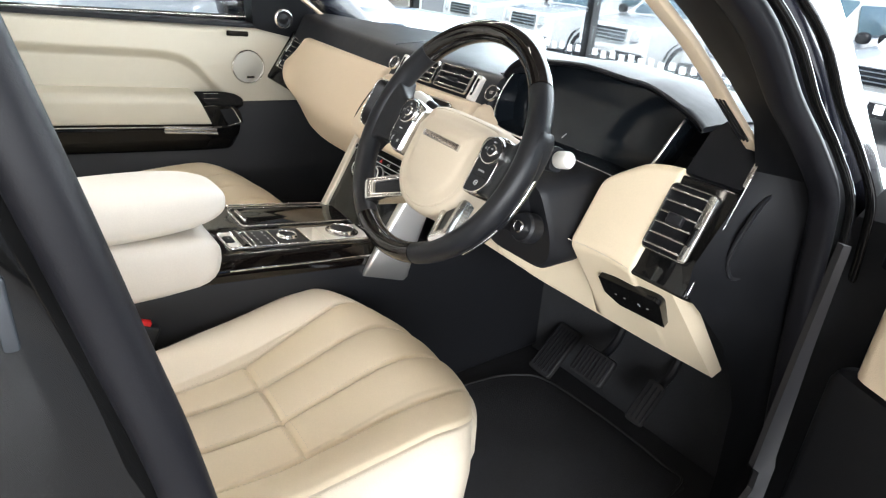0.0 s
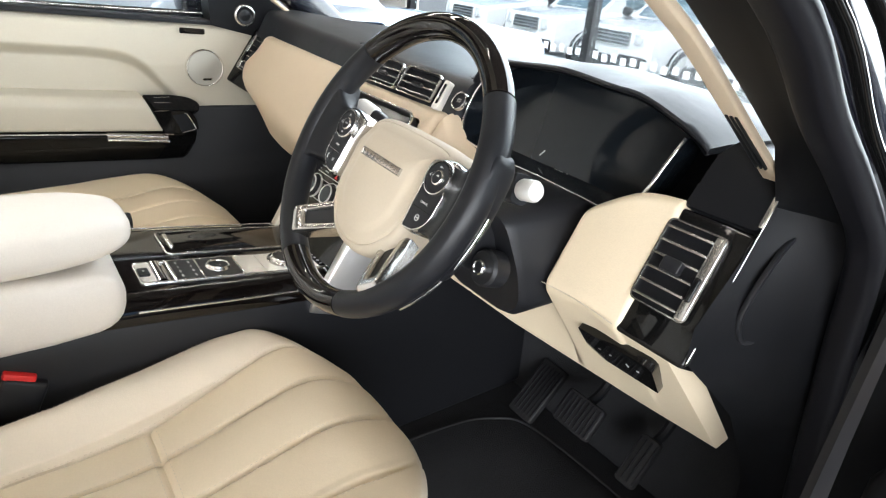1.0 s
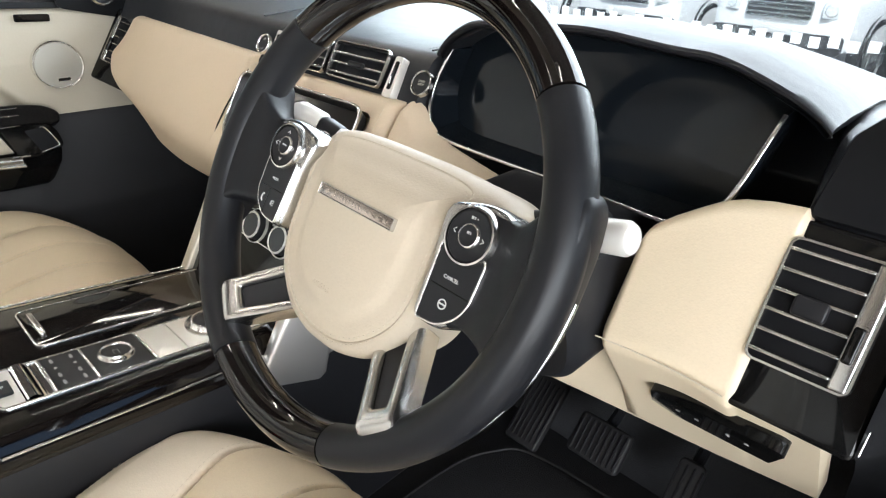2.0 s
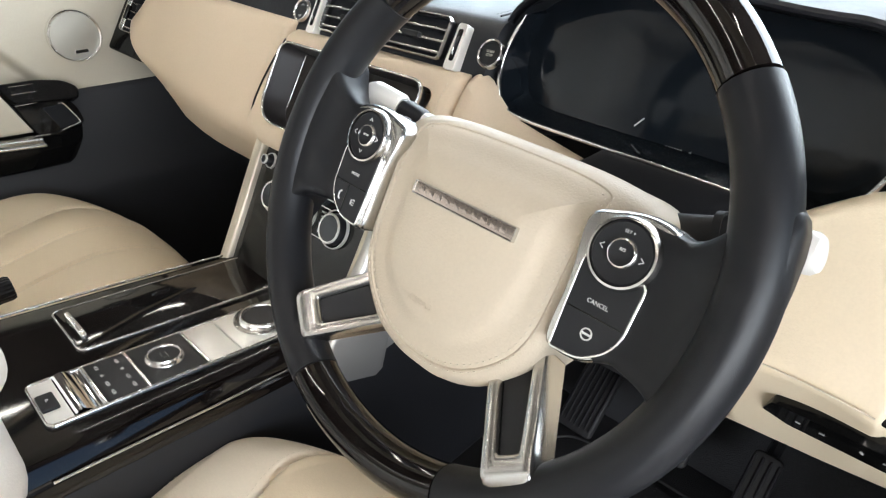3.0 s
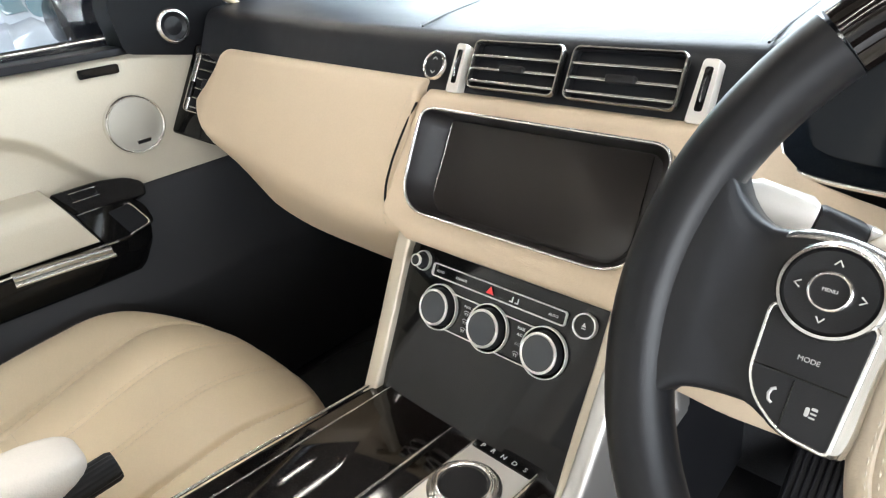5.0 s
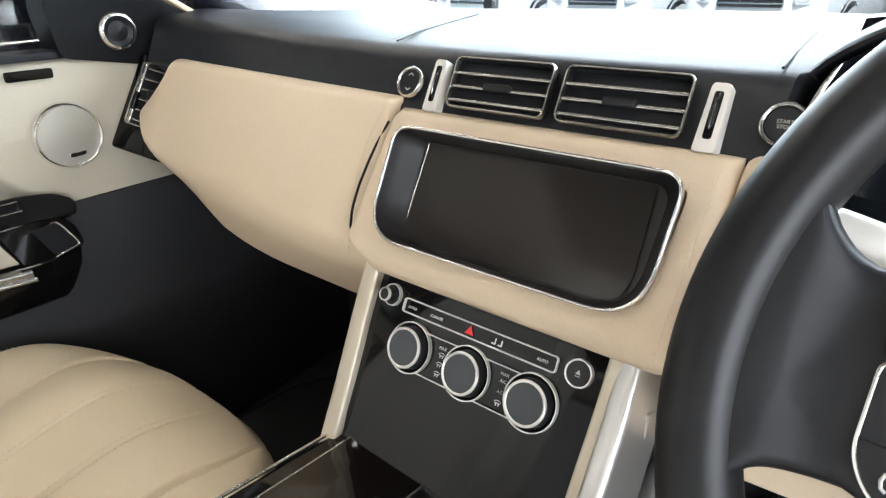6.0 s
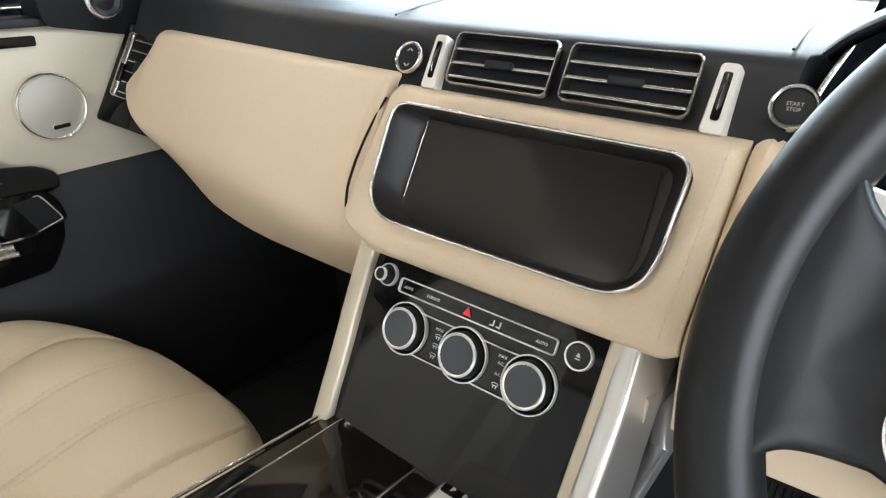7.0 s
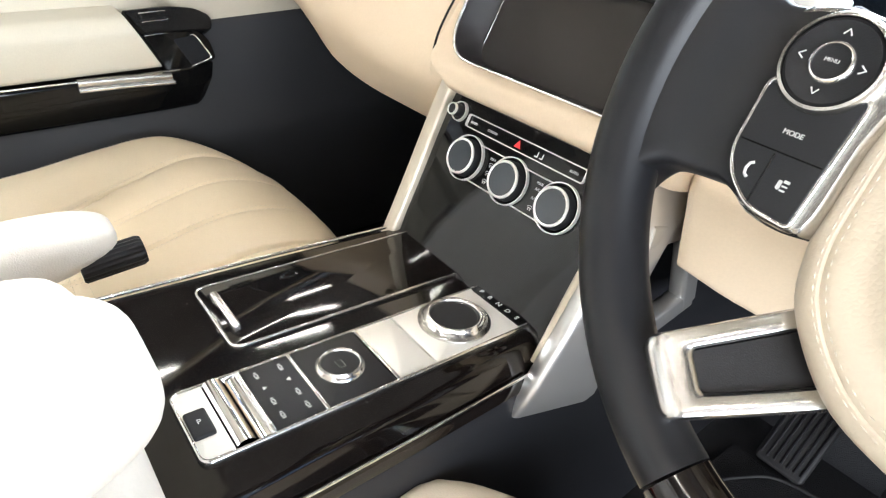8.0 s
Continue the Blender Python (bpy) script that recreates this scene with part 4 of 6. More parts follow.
    part("web", loft([[(cx + (x - cx) * k, cy + (y - cy) * k, z + (web_lift(cx + (x - cx) * k, cy + (y - cy) * k) if z > -0.010 else 0.0)) for x, y in o] for k, z in ((0.93, -0.020), (1, -0.014), (1, -0.007), (0.985, -0.0035), (0.955, -0.001), (0.90, 0.0004), (0.8, 0.001), (0.65, 0.001), (0.45, 0.001), (0.25, 0.001), (0.05, 0.001))], caps=True), RIML, wheel, "black leather spoke web", WF)
    # lower spokes: bent silver frames with a dark window, running in and back towards the hub
    if sx > 0:
        ra, rb, pa, pb = (0.0845, -0.1225, 0.019), (0.1085, -0.1055, 0.019), (0.052, -0.0895, -0.010), (0.0800, -0.065, -0.008)
    else:
        ra, rb, pa, pb = (-0.0995, -0.1045, 0.017), (-0.0755, -0.1265, 0.017), (-0.0690, -0.0708, -0.012), (-0.0440, -0.1005, -0.016)
    ra, rb, pa, pb = Vector(ra), Vector(rb), Vector(pa), Vector(pb)
    mid = (ra + rb) / 2
    go = (pa + pb) / 2 - mid
    across = rb - ra
    sm = axes(mid, go, across)
    if sm.col[2].z < 0:
        sm = axes(mid, go, -across)
    sm = WF @ sm
    wa, wb, ln = (rb - ra).length / 2, (pb - pa).length / 2, go.length
    out = fillet([(0, -wa), (ln + 0.02, -wb * 1.03), (ln + 0.02, wb * 1.03), (0, wa)], (0.006, 0.002, 0.002, 0.006), 5)
    inn = fillet([(0.0165, -wa + 0.0075), (ln + 0.016, -wb + 0.0080), (ln + 0.016, wb - 0.0080), (0.0165, wa - 0.0075)], (0.003, 0.002, 0.002, 0.003), 5)

    def band(k, z, grow=0.0):
        ring = []
        for (x1, y1), (x2, y2) in zip(out, inn):
            x, y = x1 + (x2 - x1) * k, y1 + (y2 - y1) * k
            ring.append((x - grow * (x < 0.004), y * (1 + grow * 12), z - 7.0 * max(0.0, 0.008 - x) ** 2 * 8))
        return ring
    sp = part("lower_spoke", loft([band(0, -0.020, 0.002), band(0, -0.010), band(0.0, -0.0022), band(0.10, -0.0006), band(0.3, 0.0), band(0.72, 0.0), band(0.9, -0.0006), band(1.0, -0.0022), band(1.0, -0.012)], caps=False), SATIN, wheel, "polished silver spoke frame", sm)
    part("window", loft([[(x, y, z) for x, y in inset(inn, -0.0006)] for z in (-0.012, -0.0045)]), PLASTIC, sp, "dark spoke window", sm)

# ---- driver's side of the dashboard ----
def lerp_table(x, table):
    for (x0, a), (x1, b) in zip(table, table[1:]):
        if x <= x1:
            t = min(max((x - x0) / (x1 - x0), 0), 1)
            t = t * t * (3 - 2 * t)
            return a + (b - a) * t
    return table[-1][1]


def knee(x):
    top_z = table(x, [(0.16, 1.164), (0.178, 1.162), (0.186, 1.152), (0.196, 1.138), (0.21, 1.126), (0.24, 1.118), (0.30, 1.105), (0.472, 1.075), (0.476, 1.112), (0.482, 1.124), (0.490, 1.132), (0.502, 1.1415), (0.518, 1.152), (0.532, 1.1605), (0.546, 1.1655), (0.565, 1.169), (0.589, 1.171), (0.5925, 1.165), (0.594, 1.050), (0.66, 1.040)])
    top_y = 0.246 - (1.166 - top_z) * 0.48 if x > 0.474 else 0.246 - (1.166 - top_z) * 0.25
    cz = lerp_table(x, [(0.16, 1.050), (0.30, 1.042), (0.47, 1.038), (0.54, 1.043), (0.60, 1.034)])
    cy = lerp_table(x, [(0.16, 0.165), (0.30, 0.178), (0.47, 0.180), (0.60, 0.184)])
    lz = table(x, [(0.16, 0.962), (0.20, 0.954), (0.28, 0.930), (0.37, 0.902), (0.45, 0.883), (0.56, 0.857), (0.652, 0.838)])
    ly = table(x, [(0.16, 0.190), (0.20, 0.194), (0.652, 0.366)])
    s = 0.008 * max(0.0, (0.172 - x) / 0.012) ** 2
    # the driver's knee bulge stands proud of the recess for the column, with rounded sides
    if 0.30 < x < 0.488:
        s += 0.030 * min(1.0, max(0.0, (0.488 - x) / 0.014)) ** 2 * min(1.0, (x - 0.30) / 0.05)
    if x > 0.586:
        s += 0.006 * min(1.0, (x - 0.586) / 0.008) ** 2
    top_y, cy, top_z = top_y + s, cy + s, top_z - min(s, 0.01) * 0.5
    back = (max(0.272, top_y + 0.014), top_z + 0.004) if x < 0.30 else (top_y + 0.06, top_z - 0.03)
    return fillet([back, (top_y + 0.010, top_z), (top_y, top_z - 0.005), (cy, cz), (ly - 0.006, lz + 0.006), (ly, lz), (ly + 0.025, lz + 0.006)], [0.004, 0.008, 0.012, 0.014, 0.006, 0.005, 0.004], 6)


kx = [0.1600, 0.1615, 0.163, 0.166] + [0.17 + 0.012 * i for i in range(25)] + [0.466 + 0.002 * i for i in range(66)] + [0.60 + 0.012 * i for i in range(5)] + [0.651, 0.653]
part("knee_panel", along_x(knee, [x for x in kx if x > 0.297]), IVORY, dash, "cream leather knee panel")
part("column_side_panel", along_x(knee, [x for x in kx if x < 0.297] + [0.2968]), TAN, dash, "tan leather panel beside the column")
# piping along the crease of the knee bulge
part("seam", tube([(0.478 + 0.0045 * i, 0.1815 + 0.003, 1.0395 + 0.003 * math.sin(math.pi * i / 25)) for i in range(25)], 0.0007), THREAD, dash, "fine sewn seam")

# black steering column surround, set in the knee panel
cs = [(0.305, 1.125), (0.46, 1.125), (0.478, 1.05), (0.472, 1.0), (0.44, 0.972), (0.33, 0.972), (0.30, 1.0), (0.295, 1.05)]
o = fillet(cs, 0.025, 5)
part("column_surround", loft([[(x, y + (1.05 - z) * 0.25, z) for x, z in o] for y in (0.30, 0.162)] + [[(0.385 + (x - 0.385) * 0.93, 0.152 + (1.05 - z) * 0.25, 1.05 + (z - 1.05) * 0.93) for x, z in o]]), PLASTIC, dash, "black plastic steering column surround")
col = part("steering_column", loft([[(0.376 + a, 0.20 - 0.165 * k, 1.043 + 0.083 * k + b) for a, b in rrect(0.12 - 0.02 * k, 0.095 - 0.02 * k, 0.032, 6)] for k in (0, 0.3, 0.6, 0.8)]), PLASTIC, dash, "black steering column shroud")
ig = axes((0.452, 0.115, 1.061), (1, 0, 0.0), (0, 0.3, 0.95))
kb = part("adjuster_knob", lathe([(0.022, -0.02), (0.022, 0.0), (0.019, 0.004), (0.012, 0.003)], 32), PLASTIC, dash, "round column adjuster", ig)
part("ring", lathe([(0.008, 0.002), (0.0095, 0.009), (0.0075, 0.011), (0.006, 0.008)], 24, False), CHROME, kb, "", ig)
part("button", lathe([(0.007, 0.002), (0.006, 0.010), (0.0005, 0.011)], 24), PLASTIC, kb, "", ig)


def stalk(sx):
    s = base("column_stalk", (0.376 + sx * 0.06, 0.08, 1.165), "black control stalk with silver tip on the steering column", "control stalk", "stalks on the steering column")
    a = Vector((0.411, 0.10, 1.155)) if sx > 0 else Vector((0.333, 0.092, 1.163))
    b = Vector((0.540, 0.089, 1.186)) if sx > 0 else Vector((0.233, 0.067, 1.196))
    d = (b - a).normalized()
    m = axes(a, d, (0, 0.35, 0.94) if sx > 0 else (0, -0.35, -0.94))
    ln = (b - a).length
    c0, c1 = (0.665, 0.84) if sx > 0 else (0.55, 0.735)
    part("arm", moved(loft([[(x, p, q) for p, q in rrect(h, 0.018, 0.006, 4)] for x, h in ((0.0, 0.016), (ln * c0 * 0.7, 0.019), (ln * c0 * 0.985, 0.023))]), m), PLASTIC, s)
    part("collar", moved(loft([[(x, p, q) for p, q in rrect(h, 0.021, 0.006, 4)] for x, h in ((ln * c0, 0.025), (ln * (c0 + 0.03), 0.029), (ln * (c1 - 0.02), 0.031), (ln * c1, 0.029))]), m), PLASTIC, s, "black twist collar")
    part("collar_ring", moved(loft([[(x, p, q) for p, q in rrect(0.028, 0.022, 0.006, 4)] for x in (ln * (c0 - 0.03), ln * (c0 + 0.005))]), m), PLASTIC if sx > 0 else BRIGHT, s)
    for k, wide, y in ((c0 * 0.80, 0.004, 0.004), (c0 * 0.66, 0.0045, 0.003), (c0 * 0.55, 0.0045, 0.002), (c0 + 0.08, 0.006, 0.005), (c0 + 0.08, 0.004, -0.002), (c0 + 0.07, 0.006, -0.009)):
        part("symbol", moved(slab(wide, 0.0026, 0.001, 0.0004, 0.0001), m @ at(ln * k, -y, 0.0092 if k < c0 else 0.0106)), PRINT, s)
    if sx > 0:
        part("tip", moved(lathe([(0.0100, 0), (0.0108, 0.002), (0.0108, 0.018), (0.009, 0.021), (0.0005, 0.0215)], 28), m @ at(ln * 0.85, 0, 0) @ pose(0, 0, 0, 0, 90, 0)), CERAMIC, s, "silver end button")
    else:
        part("tip", moved(loft([[(x, p, q) for p, q in rrect(h, 0.020, 0.007, 4)] for x, h in ((ln * 0.745, 0.031), (ln * 0.77, 0.0345), (ln * 0.97, 0.034), (ln * 1.01, 0.029), (ln * 1.02, 0.022))]), m), CERAMIC, s, "satin silver end piece")


stalk(1)
stalk(-1)

# instrument cluster
clu = base("instrument_cluster", (0.375, 0.30, 1.13), "dark glass instrument display under a black leather hood", "instrument cluster")
EDGE = [(0.196, 0.298, 1.222), (0.184, 0.284, 1.185), (0.188, 0.272, 1.155), (0.207, 0.269, 1.1325), (0.296, 0.267, 1.1275), (0.374, 0.265, 1.1265), (0.443, 0.262, 1.1250), (0.490, 0.262, 1.1235), (0.513, 0.264, 1.132), (0.530, 0.272, 1.158), (0.541, 0.290, 1.200), (0.545, 0.302, 1.220)]


def plate_y(z):
    return 0.302 + (z - 1.12) * 0.25


def display_mesh():
    front = [(p.x, plate_y(p.z), p.z) for p in smooth_path(EDGE, 5)]
    front += [(0.54, plate_y(1.245), 1.245), (0.37, plate_y(1.262), 1.262), (0.20, plate_y(1.245), 1.245)]
    return loft([front, [(x, y + 0.02, z) for x, y, z in front]])


part("display", display_mesh(), CLUSTER, clu, "switched-off glossy dark display")
part("chrome_line", sweep(smooth_path(EDGE, 8), rrect(0.0038, 0.0038, 0.001, 2), (0, -1, 0)), CHROME, clu, "thin chrome line round the display")


def rim_wall():
    rings = []
    for p in smooth_path(EDGE, 6):
        cx, cz = 0.367, 1.19
        q = Vector((cx + (p.x - cx) * 0.965, plate_y(p.z) - 0.001, cz + (p.z - cz) * 0.95))
        o = Vector((cx + (p.x - cx) * 1.012, p.y + 0.004, cz + (p.z - cz) * 1.06))
        rings.append([o, p, q, q + Vector((0, 0.012, 0)), o + Vector((0, 0.03, 0))])
    return loft(rings)


part("display_surround", rim_wall(), CLUSTER, clu, "black surround")
CL = axes((0.374, plate_y(1.128) - 0.0015, 1.128), (1, 0, 0), (0, 0.25, 1))
writing("000009 miles", 0.0056, CL, PRINT, clu)
part("indicator_line", slab(0.012, 0.0014, 0.0004, 0.0004, 0.0001), PRINT, clu, "", CL @ at(-0.045, 0.016, 0.0) @ pose(0, 0, 0, 0, 0, 50))


def hood():
    rings = []
    for y, drop, k in ((0.272, 0.0075, 1.0), (0.2665, 0.0055, 1.0), (0.2655, 0.003, 1.0), (0.268, 0.0005, 1.0), (0.276, 0.0, 1.0), (0.31, 0.0, 1.03), (0.40, 0.0, 0.95), (0.52, 0.0, 0.65), (0.66, 0.0, 0.15)):
        top, low = [], []
        for i in range(49):
            u = -1 + 2 * i / 48
            zt = lerp_table(u, [(-1, 1.240), (-0.6, 1.262), (0.0, 1.270), (0.5, 1.264), (1, 1.240)]) - 0.020 * abs(u) ** 12
            z = 1.18 + (zt - 1.18) * k - drop
            yy = y + 0.022 * abs(u) ** 4
            top.append((0.382 + u * 0.200, yy, z))
            low.append((0.382 + u * 0.196, yy + 0.004, zt - 0.009 if y < 0.32 else z - 0.009))
        rings.append(top + low[::-1])
    return loft(rings)


part("hood", hood(), BLACKL, clu, "black leather hood with stitched lip")

# side air vents at both ends of the dashboard
for sx in (1, -1):
    up = Vector((0, 0.043, 0.083))
    VF = axes((sx * 0.6215, 0.2265, 1.110), (1, 0.0, 0.0), up)
    if sx < 0:
        VF = axes((-0.638, 0.246, 1.1265), (0.945, 0.265, -0.19), (0.012, 0.553, 0.833))
    part("end_panel", moved(slab(0.086, 0.146, 0.006, 0.03, 0.004, -0.028), VF @ at(sx * 0.008, -0.0125, -0.002)), PIANO, dash, "gloss black vent surround")
    up_panel = [(-0.033, 0.0625), (0.050, 0.0625), (0.050, 0.098), (0.044, 0.124), (-0.006, 0.150), (-0.026, 0.125)]
    if sx > 0:
        part("upper_end_panel", moved(loft([[(x, y, z) for x, y in fillet(up_panel, 0.006, 4)] for z in (-0.03, -0.004)] + [[(0.008 + (x - 0.008) * 0.96, 0.1 + (y - 0.1) * 0.96, -0.001) for x, y in fillet(up_panel, 0.006, 4)]]), VF), SOFT, dash, "matt black panel above the vent")
    vent = part("side_vent", moved(frame_ring(0.070, 0.095, 0.008, 0.0035, 0.006, 0.001), VF), SATIN, dash, "slatted side air vent with satin frame")
    part("vent_box", moved(slab(0.064, 0.090, 0.005, 0.002, 0.0005, 0.0022), VF), SOFT, vent)
    for i in range(6):
        part("slat", moved(slab(0.053, 0.0030, 0.001, 0.003, 0.001, 0.004), VF @ at(-sx * 0.006, -0.0385 + i * 0.0152, 0.001)), SATIN, vent)
        part("blade", moved(slab(0.053, 0.0016, 0.0005, 0.012, 0.0005, -0.008), VF @ at(-sx * 0.006, -0.0380 + i * 0.0152, 0.001)), PLASTIC, vent)
    part("tab", moved(slab(0.022, 0.015, 0.003, 0.009, 0.002), VF @ at(-sx * 0.006, 0.001, 0.003)), PLASTIC, vent)
    part("thumb_bar", moved(slab(0.012 if sx > 0 else 0.006, 0.090, 0.003, 0.006, 0.002), VF @ at(sx * 0.0265, 0.0, 0.002)), SATIN, vent)
    part("thumb_wheel", moved(slab(0.007, 0.026, 0.002, 0.009, 0.002), VF @ at(sx * 0.0255, -0.012, 0.002)), PIANO, vent)
    if sx > 0:
        part("edge_line", sweep([VF @ Vector((0.0525, v, -0.001)) for v in (-0.078, -0.03, 0.02, 0.060, 0.103)], rrect(0.0014, 0.005, 0.0005, 2), (0, -0.8, 0.5)), CHROME, dash, "thin chrome line down the end panel")
        part("edge_cap", moved(slab(0.006, 0.036, 0.002, 0.004, 0.001), VF @ at(0.0505, 0.086, -0.002)), CHROME, dash, "short chrome end piece")
# lower switch panel
SW = axes((0.5715, 0.2355, 0.9735), (0.115, -0.0145, 0.0155), (0.024, -0.0655, 0.0705))
swp = part("lower_switch_panel", moved(loft([[(x, y, z) for x, y in fillet([(-0.040, 0.0425), (0.074, 0.0405), (0.0385, -0.0455), (-0.073, -0.0400)], [0.004, 0.016, 0.004, 0.016], 5)] for z in (-0.012, 0.0052)]), SW), PIANO, dash, "gloss black lower switch panel")
for i, cx in enumerate((-0.03, -0.012, 0.016, 0.032)):
    part("marking", slab(0.004 if i != 2 else 0.0018, 0.0015 if i != 2 else 0.007, 0.0004, 0.0005, 0.0001), PRINT, swp, "", SW @ at(cx, 0.0, 0.0053))

# ---- pedals ----
def pedal(x, y, z, w, h, tilt, name, label):
    p = base(name, (x, y, z), label, "pedal", "pedals in the footwell")
    m = pose(x, y, z, tilt, 0, 0) @ pose(0, 0, 0, 0, 0, 0)
    part("pad", moved(slab(w, h, 0.008, 0.012, 0.004), m), BRAKEPAD, p)
    n = max(4, int(w / 0.009))
    for i in range(n):
        part("rib", moved(slab(0.0035, h * 0.84, 0.001, 0.0025, 0.001, 0.0115), m @ at(-w * 0.42 + w * 0.84 * i / (n - 1), 0, 0)), RUBBER, p)
    a = m @ Vector((0, h * 0.3, 0))
    part("arm", tube(smooth_path([a, a + Vector((0, 0.05, 0.03)), a + Vector((0, 0.09, 0.14))], 5), 0.009), PLASTIC, p)


pedal(0.375, 0.455, 0.655, 0.085, 0.065, 50, "brake_pedal", "black ribbed rubber brake pedal")
pedal(0.500, 0.470, 0.640, 0.038, 0.092, 50, "accelerator_pedal", "black ribbed rubber accelerator pedal")
pedal(0.225, 0.51, 0.585, 0.065, 0.13, 45, "foot_rest", "black ribbed rubber foot rest")

# ---- floor mats ----
for cx in (0.40, -0.40):
    mat_ob = base("floor_mat", (cx, 0.25, 0.522), "black carpet floor mat with dark bound edge", "floor mat", "floor mats")
    part("pad", box_between((cx - 0.24, -0.05, 0.521), (cx + 0.22, 0.47, 0.529), 0.006), CARPET, mat_ob)
    part("binding", sweep(smooth_path([(cx - 0.24, -0.05, 0.531), (cx - 0.235, 0.30, 0.531), (cx - 0.20, 0.42, 0.535), (cx - 0.12, 0.465, 0.54), (cx + 0.15, 0.47, 0.54), (cx + 0.22, 0.42, 0.535), (cx + 0.22, -0.05, 0.531)], 8), rrect(0.005, 0.005, 0.002, 2), (0, 0, 1)), BRAKEPAD, mat_ob)

# ---- centre console ----
con = base("centre_console", (0, -0.1, 0.52), "gloss black centre console with silver switch strip", "console")
CF = axes((0.0, -0.06, 0.921), (1, 0, 0), (0, 1, -0.12))


def console_body():
    rings = []
    for y, xl, xr, z in ((-0.62, -0.118, 0.128, 0.95), (-0.20, -0.117, 0.122, 0.938), (-0.05, -0.116, 0.116, 0.920), (0.06, -0.114, 0.110, 0.906), (0.10, -0.112, 0.106, 0.901), (0.16, -0.108, 0.10, 0.896), (0.30, -0.104, 0.098, 0.86), (0.56, -0.10, 0.095, 0.80)):
        rings.append([(a, y, b) for a, b in fillet([(xl - 0.02, 0.53), (xl - 0.006, z - 0.05), (xl, z - 0.002), (xr, z - 0.002), (xr + 0.014, z - 0.045), (xr + 0.026, 0.53)], [0.01, 0.02, 0.008, 0.012, 0.02, 0.01], 5)])
    return loft(rings)


part("body", console_body(), PLASTIC, con, "dark soft plastic body")


def top_skin():
    rings = []
    for y, xl, xr, z in ((-0.30, -0.117, 0.124, 0.9495), (-0.20, -0.116, 0.120, 0.9385), (-0.05, -0.115, 0.114, 0.9205), (0.06, -0.113, 0.108, 0.9065), (0.115, -0.110, 0.103, 0.900)):
        rings.append([(a, y, b) for a, b in fillet([(xl - 0.003, z - 0.030), (xl, z + 0.001), (xr, z + 0.001), (xr + 0.014, z - 0.024), (xr + 0.0145, z - 0.040), (0, z - 0.02)], [0.004, 0.006, 0.008, 0.008, 0.004, 0.002], 4)])
    return loft(rings)


part("top_panel", top_skin(), WOOD, con, "gloss black wood top")
part("edge_line", sweep([(-0.1165, -0.22, 0.943), (-0.1155, -0.05, 0.9225), (-0.1125, 0.10, 0.9035)], rrect(0.003, 0.003, 0.001, 2), (0, 0, 1)), CHROME, con, "thin chrome edge line")
part("side_line", sweep([(0.1350, -0.20, 0.920), (0.1285, -0.05, 0.901), (0.1215, 0.09, 0.884)], rrect(0.002, 0.003, 0.001, 2), (0, 0, 1)), CHROME, con, "thin chrome side line")
lid = part("sliding_lid", slab(0.090, 0.255, 0.008, 0.004, 0.0015, -0.001), WOOD, con, "gloss black sliding lid", CF @ at(-0.0465, 0.056, 0.0015))
part("lid_line", frame_ring(0.092, 0.257, 0.010, 0.0022, 0.0035, 0.0), CHROME, lid, "thin chrome line round the lid", CF @ at(-0.0465, 0.056, 0.0015))
part("handle", slab(0.054, 0.0065, 0.003, 0.006, 0.002), CHROME, lid, "small chrome pull", CF @ at(-0.047, -0.0605, 0.004))

strip = part("switch_strip", frame_ring(0.0705, 0.2835, 0.008, 0.0026, 0.005, 0.0), CHROME, con, "satin silver switch frame", CF @ at(0.0602, 0.0135, 0.001))


def tile(y0, y1, mat, name, label="", t=0.004):
    return part(name, slab(0.0652, (y1 - y0) - 0.0012, 0.0012, t, 0.0005), mat, con, label, CF @ at(0.0602, (y0 + y1) / 2 + 0.06, 0.0015))


tile(-0.187, -0.1655, CERAMIC, "toggle_tray", "pale brushed end plate")
part("park_brake_switch", slab(0.025, 0.0145, 0.002, 0.004, 0.0015), PLASTIC, con, "black parking brake switch", CF @ at(0.0625, -0.1185, 0.0045))
writing("P", 0.006, CF @ at(0.0625, -0.1185, 0.0087) @ pose(0, 0, 0, 0, 0, 90), PRINT, con)
part("chrome_toggle", moved(loft([[(x, y, z) for x in (-0.0322, 0.0322)] for y, z in ((-0.0115, 0.0060), (-0.0085, 0.0085), (-0.0045, 0.0092), (-0.001, 0.0078), (0.0025, 0.0050), (0.006, 0.0034), (0.0095, 0.0036), (0.0115, 0.0050), (0.0115, -0.002), (-0.0115, -0.002))], closed=False, loop=True), CF @ at(0.0602, -0.0935, 0.0)), POLISHED, con, "polished chrome rocker toggle")
keys = tile(-0.139, -0.1015, KEYBLACK, "key_plate", "black plate of small keys")
for i in range(4):
    for j in range(2):
        km = CF @ at(0.0375 + i * 0.0148, -0.0700 + j * 0.0185, 0.0057)
        if i == 1:
            part("arrow_symbol", moved(lathe([(0.0020, 0), (0.0020, 0.0004), (0.0003, 0.0004)], 3), km @ pose(0, 0, 0, 0, 0, 90 - 180 * j)), PRINT, keys)
        else:
            part("key_symbol", moved(join(frame_ring(0.0034, 0.0030, 0.0012, 0.0006, 0.0004), moved(slab(0.0006, 0.0028, 0.0002, 0.0004, 0.0001), at(0.0030, 0)), moved(slab(0.0006, 0.0022, 0.0002, 0.0004, 0.0001), at(-0.0030, 0))), km), PRINT, keys)
